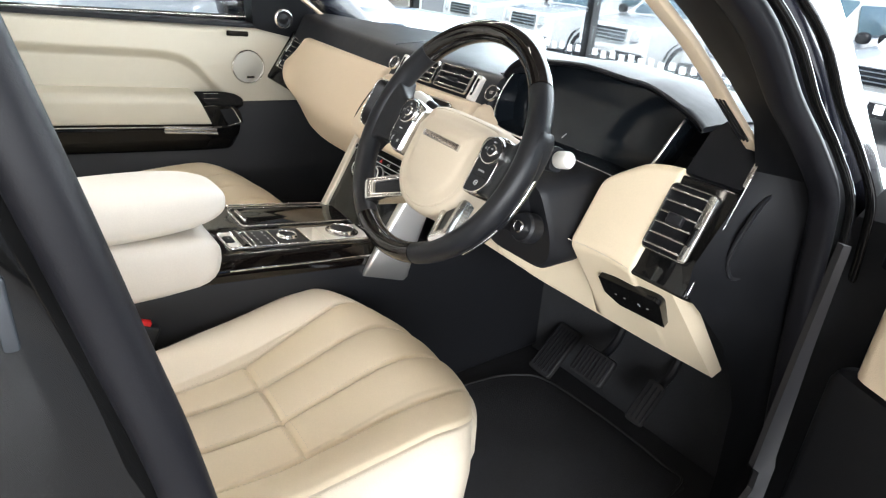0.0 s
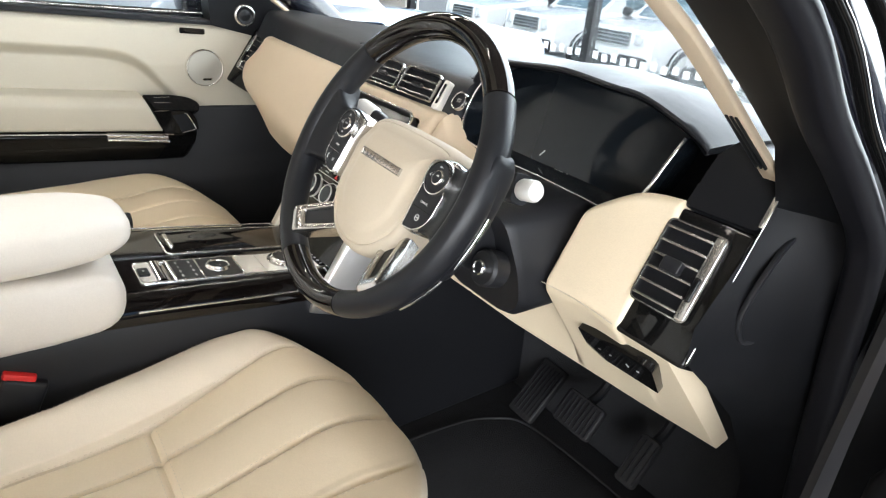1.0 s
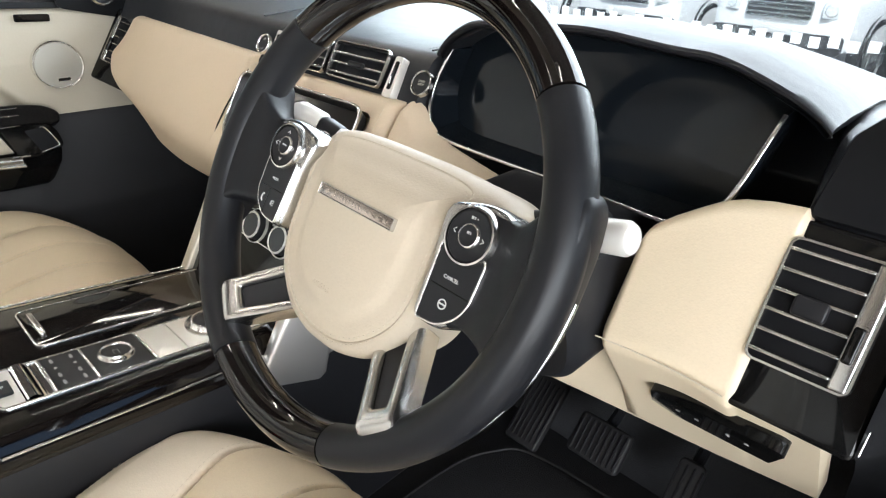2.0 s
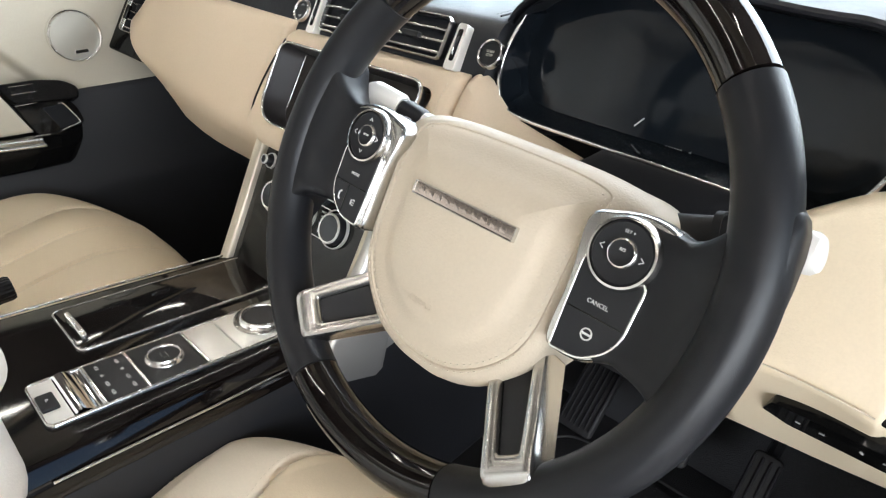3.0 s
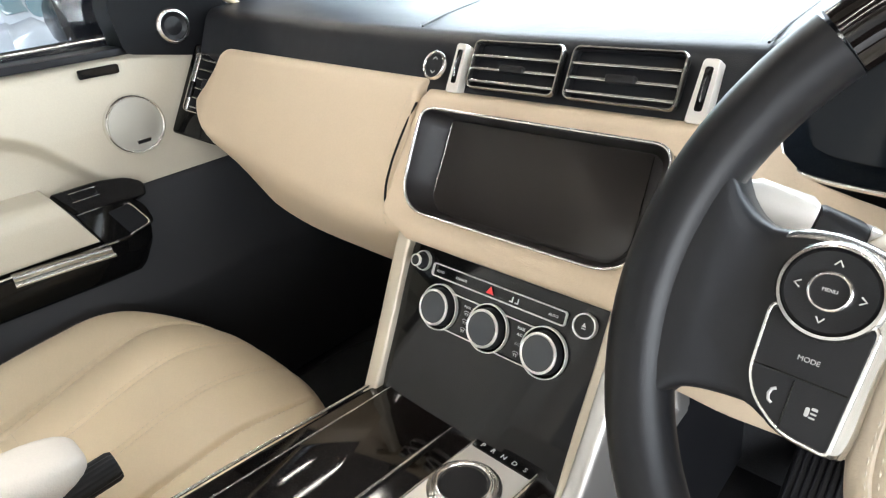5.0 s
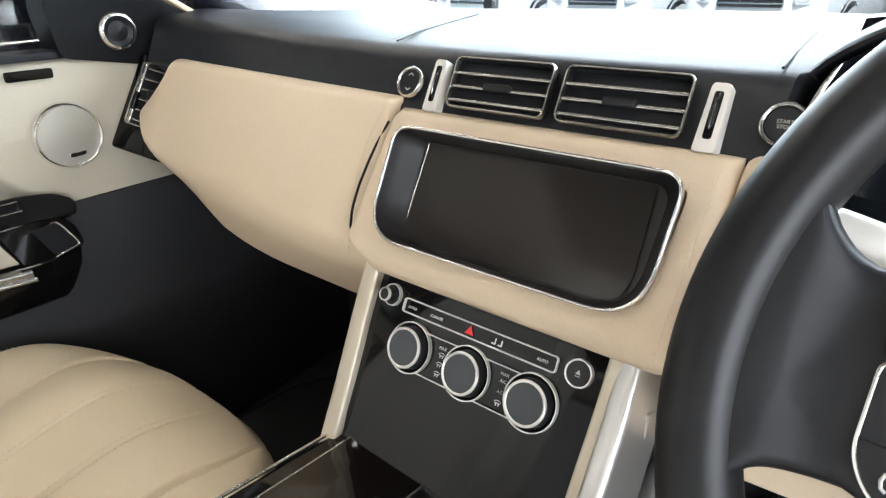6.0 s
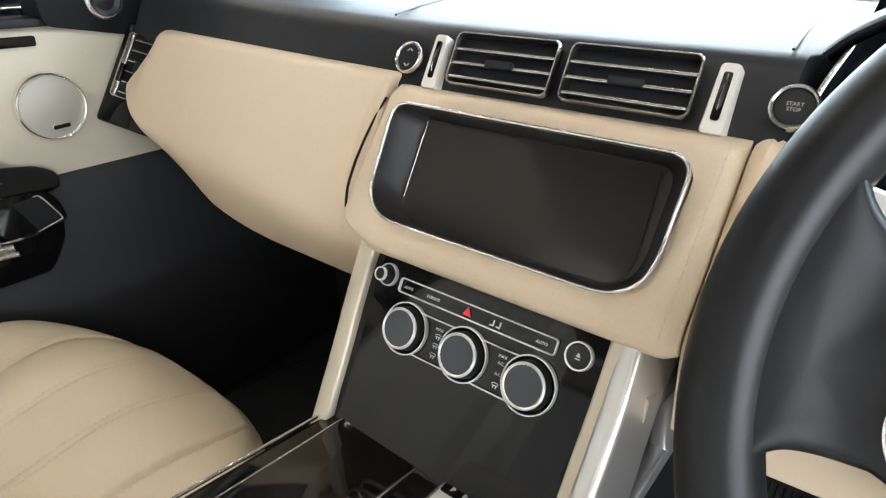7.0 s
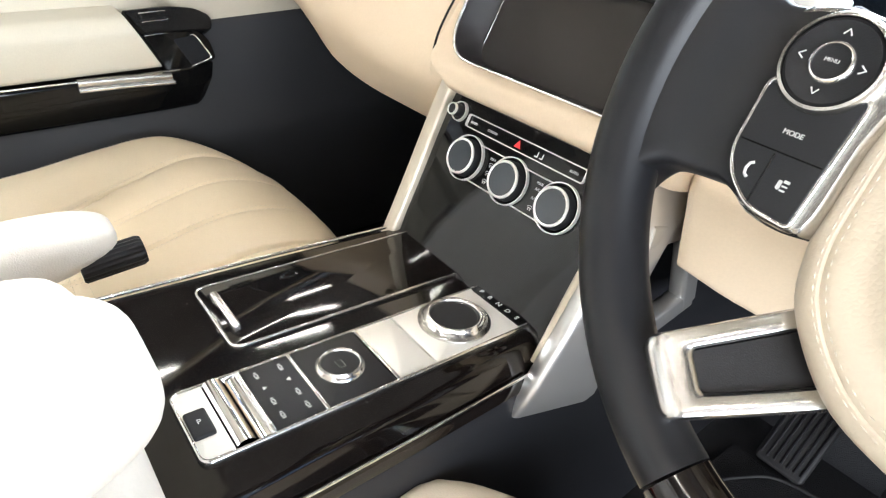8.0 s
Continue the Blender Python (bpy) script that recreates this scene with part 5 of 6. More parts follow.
for dv in (-0.0415, 0.0165, -0.0805):
    part("divider", slab(0.0652, 0.0026, 0.0005, 0.005, 0.0005), CHROME, con, "", CF @ at(0.0602, dv, 0.0015))
tile(-0.100, -0.045, KEYBLACK, "mode_plate", "black plate of the terrain dial")


def console_dial(x, y, r, tall, parent, name, label):
    m = CF @ at(x, y + 0.06, 0.005)
    d = part(name, lathe([(r * 1.12, -0.001), (r * 1.12, 0.002), (r, 0.003), (r * 0.98, tall), (r * 0.94, tall + 0.0016), (r * 0.88, tall + 0.0012), (r * 0.86, tall - 0.001)], 48, False), CHROME, parent, label, m)
    part("cap", lathe([(r * 0.87, tall - 0.001), (r * 0.5, tall - 0.002), (0.0005, tall - 0.0025)], 40), PLASTIC, d, "", m)
    return d, m


md, mm = console_dial(0.0590, -0.0735, 0.0165, 0.004, con, "terrain_dial", "chrome-ringed terrain dial")
part("dial_symbol", frame_ring(0.009, 0.006, 0.001, 0.001, 0.0005, 0.0025), PRINT, md, "", mm)
tile(-0.042, -0.0085, CERAMIC, "blank_plate", "pale brushed blank plate")
tile(-0.008, 0.0935, CERAMIC, "gear_plate", "pale brushed gear selector plate")
gd, gm = console_dial(0.0575, 0.0365, 0.0245, 0.0065, con, "gear_selector", "large chrome rotary gear selector")
part("collar", lathe([(0.0315, 0), (0.0312, 0.002), (0.0285, 0.0034), (0.0265, 0.0015)], 48, False), SATIN, gd, "", gm)
part("inner_ring", lathe([(0.0200, 0.0035), (0.0196, 0.0056), (0.0186, 0.0050)], 48, False), SATIN, gd, "", gm)
part("pointer", slab(0.002, 0.010, 0.0005, 0.0005, 0.0001), PRINT, gd, "", gm @ at(0.0, 0.010, 0.0048))
part("gear_letter_plate", slab(0.064, 0.0115, 0.002, 0.001, 0.0003), PIANO, con, "gloss black strip of gear letters", CF @ at(0.0602, 0.1445, 0.0055))
for i, c in enumerate("PRNDS"):
    writing(c, 0.0068, CF @ at(0.0370 + i * 0.0116, 0.1445, 0.0066), PRINT, con)

# console box and armrests
def console_box():
    rings = []
    for y, k, z, low in ((-0.62, 1.0, 1.005, 0.90), (-0.30, 1.0, 0.995, 0.902), (-0.250, 1.0, 0.991, 0.906), (-0.236, 0.99, 0.988, 0.910), (-0.226, 0.97, 0.984, 0.916), (-0.218, 0.93, 0.977, 0.924), (-0.213, 0.87, 0.968, 0.934), (-0.211, 0.80, 0.958, 0.942)):
        rings.append([(0.02 + (a - 0.02) * k, y, h) for a, h in fillet([(-0.115, low), (0.150, low), (0.160, low + (z - low) * 0.5), (0.157, z), (-0.118, z)], [0.01, 0.02, 0.02, 0.022, 0.022], 6)])
    return loft(rings)


part("console_box", console_box(), CREAM, con, "cream leather console box")


def armrest(x, w, y0, y1, z, h, name, label, knob_on=0):
    a = base(name, (x, (y0 + y1) / 2, z), label, "armrest", "fold-down armrests")
    part("cushion", moved(pillow(w, y1 - y0, h, 4.2, 2.6, 128, 36), at(x, (y0 + y1) / 2, z)), CREAM, a)
    # dark plate added to give the gap below the cushion its shade
    part("gap_shade_plate", box_between((x - w * 0.40, y0 + 0.02, z - 0.006), (x + w * 0.36, y1 - 0.14, z + 0.004), 0.003), PLASTIC, a, "dark plate put in as the shaded gap under the cushion")
    if knob_on:
        m = pose(x + 0.020, y1 - 0.012, z + 0.012, 0, 0, 0)
        ring = [(0.0155 * (1.0 if i % 2 else 0.93) * math.cos(2 * math.pi * i / 40), 0.0155 * (1.0 if i % 2 else 0.93) * math.sin(2 * math.pi * i / 40)) for i in range(40)]
        part("adjuster_wheel", moved(loft([[(q * k, d, h * k) for q, h in ring] for d, k in ((-0.030, 0.9), (-0.028, 1.0), (0.026, 1.0), (0.030, 0.88))]), m), PLASTIC, a, "black ribbed adjuster wheel")
    return a


armrest(0.088, 0.135, -0.62, -0.192, 0.990, 0.088, "armrest", "cream leather fold-down armrest beside the driver's seat")
armrest(-0.252, 0.082, -0.62, -0.158, 0.892, 0.068, "armrest", "cream leather armrest with black adjuster wheel on the passenger seat", 1)

# ---- seats ----
def seat_height(u, v, sx):
    """Relief of the cushion: u across (-1 to 1), v from back (0) to front (1)."""
    side = max(0.0, abs(u) - 0.56) / 0.44
    rise = min(1.0, max(0.0, (v - 0.50) / 0.38))
    rise = rise * rise * (3 - 2 * rise)
    z = 0.034 * rise + 0.032 * math.sin(min(side * 1.5, 1.0) * math.pi / 2) * (1 - 0.72 * rise) - 0.024 * max(0, side - 0.70) ** 2 / 0.09
    fr = max(0.0, v - 0.80) / 0.20
    z -= 0.046 * fr ** 2.6
    return z


def groove(d, w, depth):
    return -depth * math.exp(-(d / w) ** 2)


def seat_point(cx, u, v, lift=0.0, ahead=0.0):
    """A point of the cushion's upper face: bolsters, a cross seam and long flutes."""
    soft = 0.40 if cx < 0 else 1.0
    W, Y0, Y1, Z = (0.233 if cx > 0 else 0.264), -0.62, 0.058 + ahead, 0.813 + lift
    half = W * (1 - 0.10 * min(1.0, max(0.0, 0.56 - v) / 0.24) ** 1.6) * (1 - 0.22 * max(0, (v - 0.86) / 0.14) ** 2.2)
    if cx > 0 and u > 0:
        half += 0.014
    if cx > 0 and u < 0:
        half -= 0.012 + 0.055 * min(1.0, max(0.0, 0.88 - v) / 0.43)
    y = Y0 + (Y1 - Y0) * v - 0.060 * max(0, v - 0.5) * 2 * abs(u) ** 3.2
    z = Z + seat_height(u, v, 1)
    flare = seat_flare(v, cx)
    uc = seat_mid(cx, v)
    if abs(u - uc) < flare + 0.02:
        z += soft * groove((v - CROSS) * (Y1 - Y0), 0.003, 0.0058)
        for k in (-1 / 3, 1 / 3):
            z += soft * groove((u - uc - k * flare) * W, 0.003, 0.0050)
        z += soft * 0.0045 * abs(math.cos((((u - uc) / flare * 1.5 + 0.5) % 1.0 - 0.5) * math.pi)) ** 0.7
    z += groove((abs(u - uc) - flare) * W, 0.003, 0.0065)
    z += groove((abs(u) - 0.90) * W, 0.003, 0.0025)
    # slight creases from use
    z += 0.0012 * noise.noise(Vector((cx + u * 3.0, v * 9.0, 0.3)))
    return Vector((cx + u * half, y, z))


CROSS = 0.585


def seat_flare(v, cx):
    k = 0.52 if cx > 0 else 0.46
    return k + 0.15 * (v - CROSS) / (1 - CROSS) if v > CROSS else k + 0.04 * (CROSS - v)


def seat_mid(cx, v):
    """Middle of the fluted insert, in half widths from the middle of the seat."""
    return (0.095 - 0.13 * max(0.0, v - CROSS) / (1 - CROSS)) if cx > 0 else 0.0


def split_insert(bm, cx, nu, nv):
    """Take the fluted middle of the upper face out as a mesh of its own."""
    mid = bmesh.new()
    bm.faces.ensure_lookup_table()
    keep, made = [], {}
    for j in range(nv):
        for i in range(nu):
            f = bm.faces[j * nu + i]
            u, v = -1 + 2 * (i + 0.5) / nu - seat_mid(cx, (j + 0.5) / nv), (j + 0.5) / nv
            # the driver's right bolster stays in the darker insert colour for its shade
            if abs(u) < seat_flare(v, cx) or (cx > 0 and 0 < u and u + seat_mid(cx, v) < 0.90):
                keep.append(f)
    for f in keep:
        vs = []
        for v in f.verts:
            if v.index not in made:
                made[v.index] = mid.verts.new(v.co)
            vs.append(made[v.index])
        mid.faces.new(vs)
    bmesh.ops.delete(bm, geom=keep, context="FACES")
    return mid


def seat_cushion(cx, sx, lift=0.0, ahead=0.0):
    nu, nv = 200, 220
    bm = bmesh.new()
    grid = [[bm.verts.new(seat_point(cx, -1 + 2 * i / nu, j / nv, lift, ahead)) for i in range(nu + 1)] for j in range(nv + 1)]
    for a, b in zip(grid, grid[1:]):
        for i in range(nu):
            bm.faces.new((a[i], a[i + 1], b[i + 1], b[i]))
    # skirt down the sides and front
    edge = [q[0] for q in grid] + grid[-1][1:] + [q[-1] for q in reversed(grid[:-1])] + grid[0][-2:0:-1]
    prev = edge
    for dz, k in ((0.012, 1.012), (0.04, 1.02), (0.10, 0.99), (0.15, 0.93)):
        ring = [bm.verts.new((cx + (v.co.x - cx) * k, v.co.y + (0.008 if v.co.y > 0 else 0) * (1 if dz < 0.05 else -1), (v.co.z if dz < 0.03 else 0.5 * v.co.z + 0.40) - dz)) for v in edge]
        n = len(edge)
        for i in range(n):
            bm.faces.new((prev[i], prev[(i + 1) % n], ring[(i + 1) % n], ring[i]))
        prev = ring
    bm.verts.index_update()
    return split_insert(bm, cx, nu, nv), bm


def seat_stitching(cx, lift=0.0, ahead=0.0):
    """Twin rows of thread beside the seams."""
    bms = []
    up = Vector((0, 0, 0.0006))
    for s in (-1, 1):
        bms.append(stitches([seat_point(cx, seat_mid(cx, CROSS) - 0.46 + 0.92 * i / 40, CROSS + s * 0.011, lift, ahead) + up for i in range(41)]))
        for k in (-1 / 3, 1 / 3):
            bms.append(stitches([seat_point(cx, seat_mid(cx, v) + k * seat_flare(v, cx) + s * 0.020, v, lift, ahead) + up for v in [0.30 + 0.66 * i / 60 for i in range(61)]]))
        bms.append(stitches([seat_point(cx, seat_mid(cx, v) + s * (seat_flare(v, cx) + 0.028), v, lift, ahead) + up for v in [0.25 + 0.70 * i / 60 for i in range(61)]]))
        bms.append(stitches([seat_point(cx, s * 0.925, v, lift, ahead) + up for v in [0.25 + 0.65 * i / 60 for i in range(61)]]))
    return bms


def seat_backrest(cx):
    rings = []
    smooth_ring = [(math.copysign(abs(math.cos(k)) ** 0.5, math.cos(k)), math.copysign(abs(math.sin(k)) ** 0.5, math.sin(k))) for k in [2 * math.pi * i / 72 for i in range(72)]]
    for z, w, t, y in ((0.76, 0.42, 0.11, -0.51), (0.80, 0.44, 0.13, -0.495), (0.85, 0.455, 0.14, -0.485), (0.92, 0.46, 0.14, -0.497), (0.985, 0.46, 0.14, -0.515), (1.15, 0.47, 0.13, -0.56), (1.30, 0.46, 0.12, -0.60), (1.42, 0.42, 0.10, -0.635), (1.46, 0.36, 0.06, -0.65)):
        o = []
        for a, b in [(w / 2 * p, t / 2 * q) for p, q in smooth_ring]:
            bol = 0.050 * min(1.0, max(0.0, abs(a) / (w / 2) - 0.50) / 0.30)
            o.append((cx + a, y + (0.035 if cx < 0 else 0.0) + b + (bol if b > 0 else 0), z))
        rings.append(o)
    return loft(rings)


for cx, sx, lab in ((0.327, 1, "cream leather driver's seat with fluted cushion"), (-0.372, -1, "cream leather passenger seat with fluted cushion")):
    seat = base("car_chair", (cx, -0.3, 0.52), lab, "car seat", "front seats")
    insert, bolster = seat_cushion(cx, sx, 0.013 if sx < 0 else 0.0, 0.034 if sx < 0 else 0.0)
    part("cushion_insert", insert, IVORY, seat, "fluted cream leather insert", sharp=60)
    # driver's bolsters get the paler colour that stands in for light
    part("cushion_bolster", bolster, BOLSTER_LIT if sx > 0 else IVORY, seat, "cream leather bolsters", sharp=60)
    for row in seat_stitching(cx, 0.013 if sx < 0 else 0.0, 0.034 if sx < 0 else 0.0):
        part("stitching", row, THREAD, seat)
    part("backrest", seat_backrest(cx), CREAM, seat, "cream leather backrest")
    part("headrest", moved(pillow(0.27, 0.11, 0.19, 4, 2.5), at(cx, -0.74, 1.50)), CREAM, seat)
    part("seat_frame", box_between((cx - 0.22, -0.58, 0.56), (cx + 0.22, -0.05, 0.68), 0.02), PLASTIC, seat)
    for dx in (-0.19, 0.19):
        part("rail", box_between((cx + dx - 0.02, -0.62, 0.515), (cx + dx + 0.02, 0.0, 0.565), 0.004), PLASTIC, seat)
bk = base("seat_belt_buckle", (0.135, -0.351, 0.841), "black seat belt buckle with red release button", "belt buckle")
part("housing", moved(slab(0.028, 0.05, 0.006, 0.05, 0.004), pose(0.137, -0.356, 0.821, -25, 0, 0)), PLASTIC, bk)
part("button", moved(slab(0.022, 0.036, 0.003, 0.008, 0.002), pose(0.137, -0.343, 0.869, -25, 0, 0)), REDPL, bk, "red release button")

# ---- passenger door ----
door = base("door_1", (-0.72, 0, 0.6), "closed passenger door in cream leather with gloss black trim", "car door", kind="structure")


def door_x(y, z):
    """Inner face of the door: sculpted hollow under a sweeping crease, armrest below."""
    x = -0.690 - 0.012 * max(0, (z - 1.10) / 0.1)
    crease = 1.135 - 0.125 * (1 / (1 + math.exp(-(y - 0.030) / 0.026)))
    d = (crease - z)
    if d > 0 and y < 0.09:
        s = min(1.0, d / 0.030)
        e = min(1.0, max(0.0, (0.09 - y) / 0.05))
        x -= 0.026 * s * s * (3 - 2 * s) * e * e * (3 - 2 * e)
    return x


def door_panel():
    ny, nz = 200, 110
    bm = bmesh.new()
    g = []
    for j in range(nz + 1):
        z = 0.988 + (1.194 - 0.988) * j / nz
        row = []
        for i in range(ny + 1):
            y = -0.62 + (0.36 + 0.62) * i / ny
            row.append(bm.verts.new((door_x(y, z) + 0.010 * math.cos(min(1, max(0, (z - 1.18) / 0.014)) * math.pi / 2) - 0.010, y, z)))
        g.append(row)
    for a, b in zip(g, g[1:]):
        for i in range(ny):
            bm.faces.new((a[i], a[i + 1], b[i + 1], b[i]))
    back = [[bm.verts.new((-0.745, v.co.y, v.co.z)) for v in (g[0][0], g[0][-1], g[-1][-1], g[-1][0])]][0]
    rim = [g[0], [r[-1] for r in g], g[-1][::-1], [r[0] for r in g][::-1]]
    for side, k in zip(rim, range(4)):
        a, b = back[k], back[(k + 1) % 4]
        bm.faces.new(side + [b, a])
    return bm


part("upper_panel", door_panel(), DOORC_SHADED, door, "cream leather upper panel", sharp=50)
part("lower_panel", loft([[(x, y, z) for x, z in fillet([(-0.745, 0.52), (-0.652, 0.52), (-0.652, 0.80), (-0.672, 0.86), (-0.686, 0.986), (-0.745, 0.986)], 0.012, 3)] for y in (-0.60, 0.60)]), LOWTRIM, door, "dark lower panel")


def arm_profile(y):
    e = max(0, (y + 0.07) / 0.06)
    return fillet([(-0.72, 0.945), (-0.648, 0.945), (-0.646, 1.005), (-0.66, 1.022), (-0.72, 1.028)], [0.003, 0.008, 0.012, 0.012, 0.003], 4)


part("armrest", loft([[(x, y + 0.035 * (1.03 - z) / 0.08 * (1 if k == 1 else 0), z) for x, z in arm_profile(y)] for k, y in ((0, -0.6), (0, -0.30), (0, -0.10), (1, -0.020))]), DOORC_SHADED, door, "padded cream door armrest")
part("gloss_trim", loft([[(x, y, z) for x, z in fillet([(-0.70, 0.862), (-0.664, 0.872), (-0.652, 0.905), (-0.650, 0.938), (-0.70, 0.943)], 0.006, 3)] for y in (-0.6, -0.2, 0.0, 0.06)] + [[(x - 0.030, 0.105, 0.92 + (z - 0.92) * 0.8) for x, z in fillet([(-0.70, 0.862), (-0.664, 0.872), (-0.652, 0.905), (-0.650, 0.938), (-0.70, 0.943)], 0.006, 3)]]), PIANO, door, "gloss black trim")
pull = part("pull_handle", sweep([(-0.646, -0.105, 0.938), (-0.645, -0.04, 0.936), (-0.641, 0.024, 0.933)], rrect(0.014, 0.012, 0.004, 3), (0, 0, 1)), SATIN, door, "satin silver release handle")
part("lower_edge", sweep([(-0.640, -0.106, 0.929), (-0.639, -0.04, 0.927), (-0.635, 0.026, 0.9245)], rrect(0.007, 0.007, 0.003, 3), (0, 0, 1)), CHROME, pull, "polished lower edge")
part("trim_line", sweep([(-0.650, -0.6, 0.941), (-0.649, -0.2, 0.940), (-0.648, 0.04, 0.938)], rrect(0.003, 0.003, 0.001, 2), (0, 0, 1)), CHROME, door, "thin chrome line")
WS = axes((-0.668, 0.045, 1.012), (0, 1, 0), (-0.45, 0, 1))
shelf = [(-0.060, 0.022), (0.000, 0.024), (0.045, 0.014), (0.066, -0.002), (0.060, -0.022), (-0.040, -0.013)]
o = fillet(shelf, [0.003, 0.02, 0.02, 0.012, 0.006, 0.003], 5)
wsp = part("window_switch_panel", loft([[(x, y, z) for x, y in o] for z in (-0.03, 0.003)] + [[(x * 0.96, y * 0.92, 0.006) for x, y in o]]), PIANO, door, "black window switch panel", WS)
part("window_switch", slab(0.036, 0.011, 0.002, 0.004, 0.0015, 0.004), PIANO, wsp, "", WS @ at(-0.020, 0.009, 0))
for y in (0.0025, 0.0155):
    part("switch_line", slab(0.038, 0.0012, 0.0004, 0.003, 0.0005, 0.005), CHROME, wsp, "", WS @ at(-0.020, y, 0))
LP = axes((-0.662, 0.052, 0.969), (0.04, 1, 0), (-0.16, 0, 1))
plate = [(-0.049, 0.029), (0.026, 0.030), (0.046, 0.012), (0.051, -0.022), (-0.027, -0.032)]
o = fillet(plate, [0.002, 0.008, 0.012, 0.010, 0.002], 5)
lp = part("latch_plate", loft([[(x, y, z) for x, y in o] for z in (-0.03, 0.002)] + [[(x * 0.97, y * 0.96, 0.004) for x, y in o]]), PIANO, door, "gloss black latch surround", LP)
cup = fillet([(-0.008, 0.018), (0.026, 0.019), (0.042, -0.016), (0.010, -0.024)], [0.004, 0.006, 0.008, 0.004], 5)
lc = part("latch_cup", loft([[(x, y, z) for x, y in cup] for z in (0.0, 0.0046)]), SOFT, lp, "dark latch cup with chrome edge", LP)
part("cup_edge", tube(smooth_path([(0.018, 0.0205, 0.005), (0.026, 0.0185, 0.005), (0.036, 0.000, 0.005), (0.0425, -0.0155, 0.005), (0.038, -0.0195, 0.005), (0.022, -0.023, 0.005), (0.009, -0.026, 0.005)], 5), 0.0014), CHROME, lc, "", LP)
part("plate_line", tube([(-0.047, 0.0275, 0.004), (0.022, 0.0290, 0.004)], 0.0011), CHROME, lp, "", LP)
SPK = axes((-0.686, 0.135, 1.093), (0, 1, 0), (0, 0, 1))
spk = part("door_speaker", lathe([(0.040, -0.002), (0.040, 0.003), (0.03, 0.005), (0.0005, 0.006)], 48), GRILLE, door, "round grey speaker grille with chrome ring", SPK)
part("ring", lathe([(0.0395, 0.0), (0.0405, 0.006), (0.0425, 0.0075), (0.045, 0.005), (0.046, -0.002)], 48, False), CHROME, spk, "", SPK)
part("badge_bar", frame_ring(0.023, 0.0065, 0.002, 0.0012, 0.0012), CHROME, spk, "", SPK @ at(0.004, -0.027, 0.0043))
part("badge_bar", slab(0.021, 0.005, 0.001, 0.001, 0.0003), PIANO, spk, "small dark badge bar", SPK @ at(0.004, -0.027, 0.0045))
part("lock_switch", slab(0.058, 0.013, 0.003, 0.004, 0.001), PIANO, door, "black lock switch", axes((-0.697, 0.115, 1.178), (0, 1, -0.05), (0.1, 0, 1)))
# black sail panel with tweeter, belt trim
part("sail_panel", loft([[(x, y, z) for y, z in fillet([(0.16, 1.192), (0.34, 1.15), (0.36, 1.22), (0.20, 1.34), (0.155, 1.26)], 0.012, 4)] for x in (-0.75, -0.693)]), SOFT, door, "black sail panel")
TW = axes((-0.692, 0.243, 1.217), (0, 1, 0.0), (0.05, 0, 1))
tw = part("tweeter", lathe([(0.021, 0.0), (0.0205, 0.004), (0.014, 0.001), (0.006, 0.003), (0.0005, 0.005)], 36), PLASTIC, door, "small round tweeter with chrome ring", TW)
part("ring", lathe([(0.0205, 0.0), (0.0215, 0.006), (0.0245, 0.006), (0.0268, 0.0)], 36, False), CHROME, tw, "", TW)
part("belt_strip", box_between((-0.752, -0.62, 1.190), (-0.698, 0.20, 1.201), 0.004), RUBBER, door, "black belt line strip")
wg = part("window_2", box_between((-0.738, -0.62, 1.20), (-0.733, 0.24, 1.62), 0.001), GLASS)
wg.visible_shadow = False
tagged(wg, "clear passenger door window", "window", kind="structure")
outer = part("outer_skin", box_between((-0.80, -0.62, 0.5), (-0.752, 0.70, 1.20), 0.02), BODYPAINT, door, "dark painted outer skin")

# the door's lines rise towards the rear
for ob in door.children_recursive:
    lift = 0.006 if ob.name.split(".")[0] in ("armrest", "gloss_trim", "pull_handle", "lower_edge", "trim_line") else 0.0
    for v in ob.data.vertices:
        v.co.z += lift + 0.066 * max(0.0, 0.03 - v.co.y)

# door mirror outside the passenger window
mir = base("door_mirror", (-0.95, 0.18, 1.2), "dark door mirror with glossy housing", "wing mirror")
part("housing", moved(pillow(0.22, 0.12, 0.17, 3.2, 2.4), at(-0.95, 0.19, 1.155)), BODYPAINT, mir)
part("mirror_glass", slab(0.18, 0.13, 0.03, 0.004, 0.001), MIRROR, mir, "mirror glass", axes((-0.95, 0.126, 1.24), (1, 0.25, 0), (0, 0, 1)))
part("foot", box_between((-0.88, 0.18, 1.13), (-0.74, 0.24, 1.20), 0.015), BODYPAINT, mir)

# ---- open driver's door ----
DM = pose(0.735, 0.325, 0, 0, 0, 0) @ pose(0, 0, 0, 0, 0, 68)
dd = base("door_2", (0.80, 0.30, 0.6), "open driver's door with tan leather inner panel", "car door", kind="structure")
part("shell", moved(box_between((0.03, -1.0, 0.5), (0.11, -0.12, 1.19), 0.02), DM), SOFT, dd, "dark door shell")
part("inner_panel", moved(box_between((-0.02, -0.93, 1.008), (0.028, -0.126, 1.13), 0.02), DM), TAN, dd, "tan leather inner panel")
part("lower_pocket", moved(box_between((-0.024, -0.93, 0.53), (0.027, -0.10, 1.005), 0.02), DM), SOFT, dd, "dark door pocket")
part("upper_trim", moved(box_between((-0.016, -0.93, 1.132), (0.027, -0.10, 1.19), 0.02), DM), SOFT, dd, "dark upper door trim")
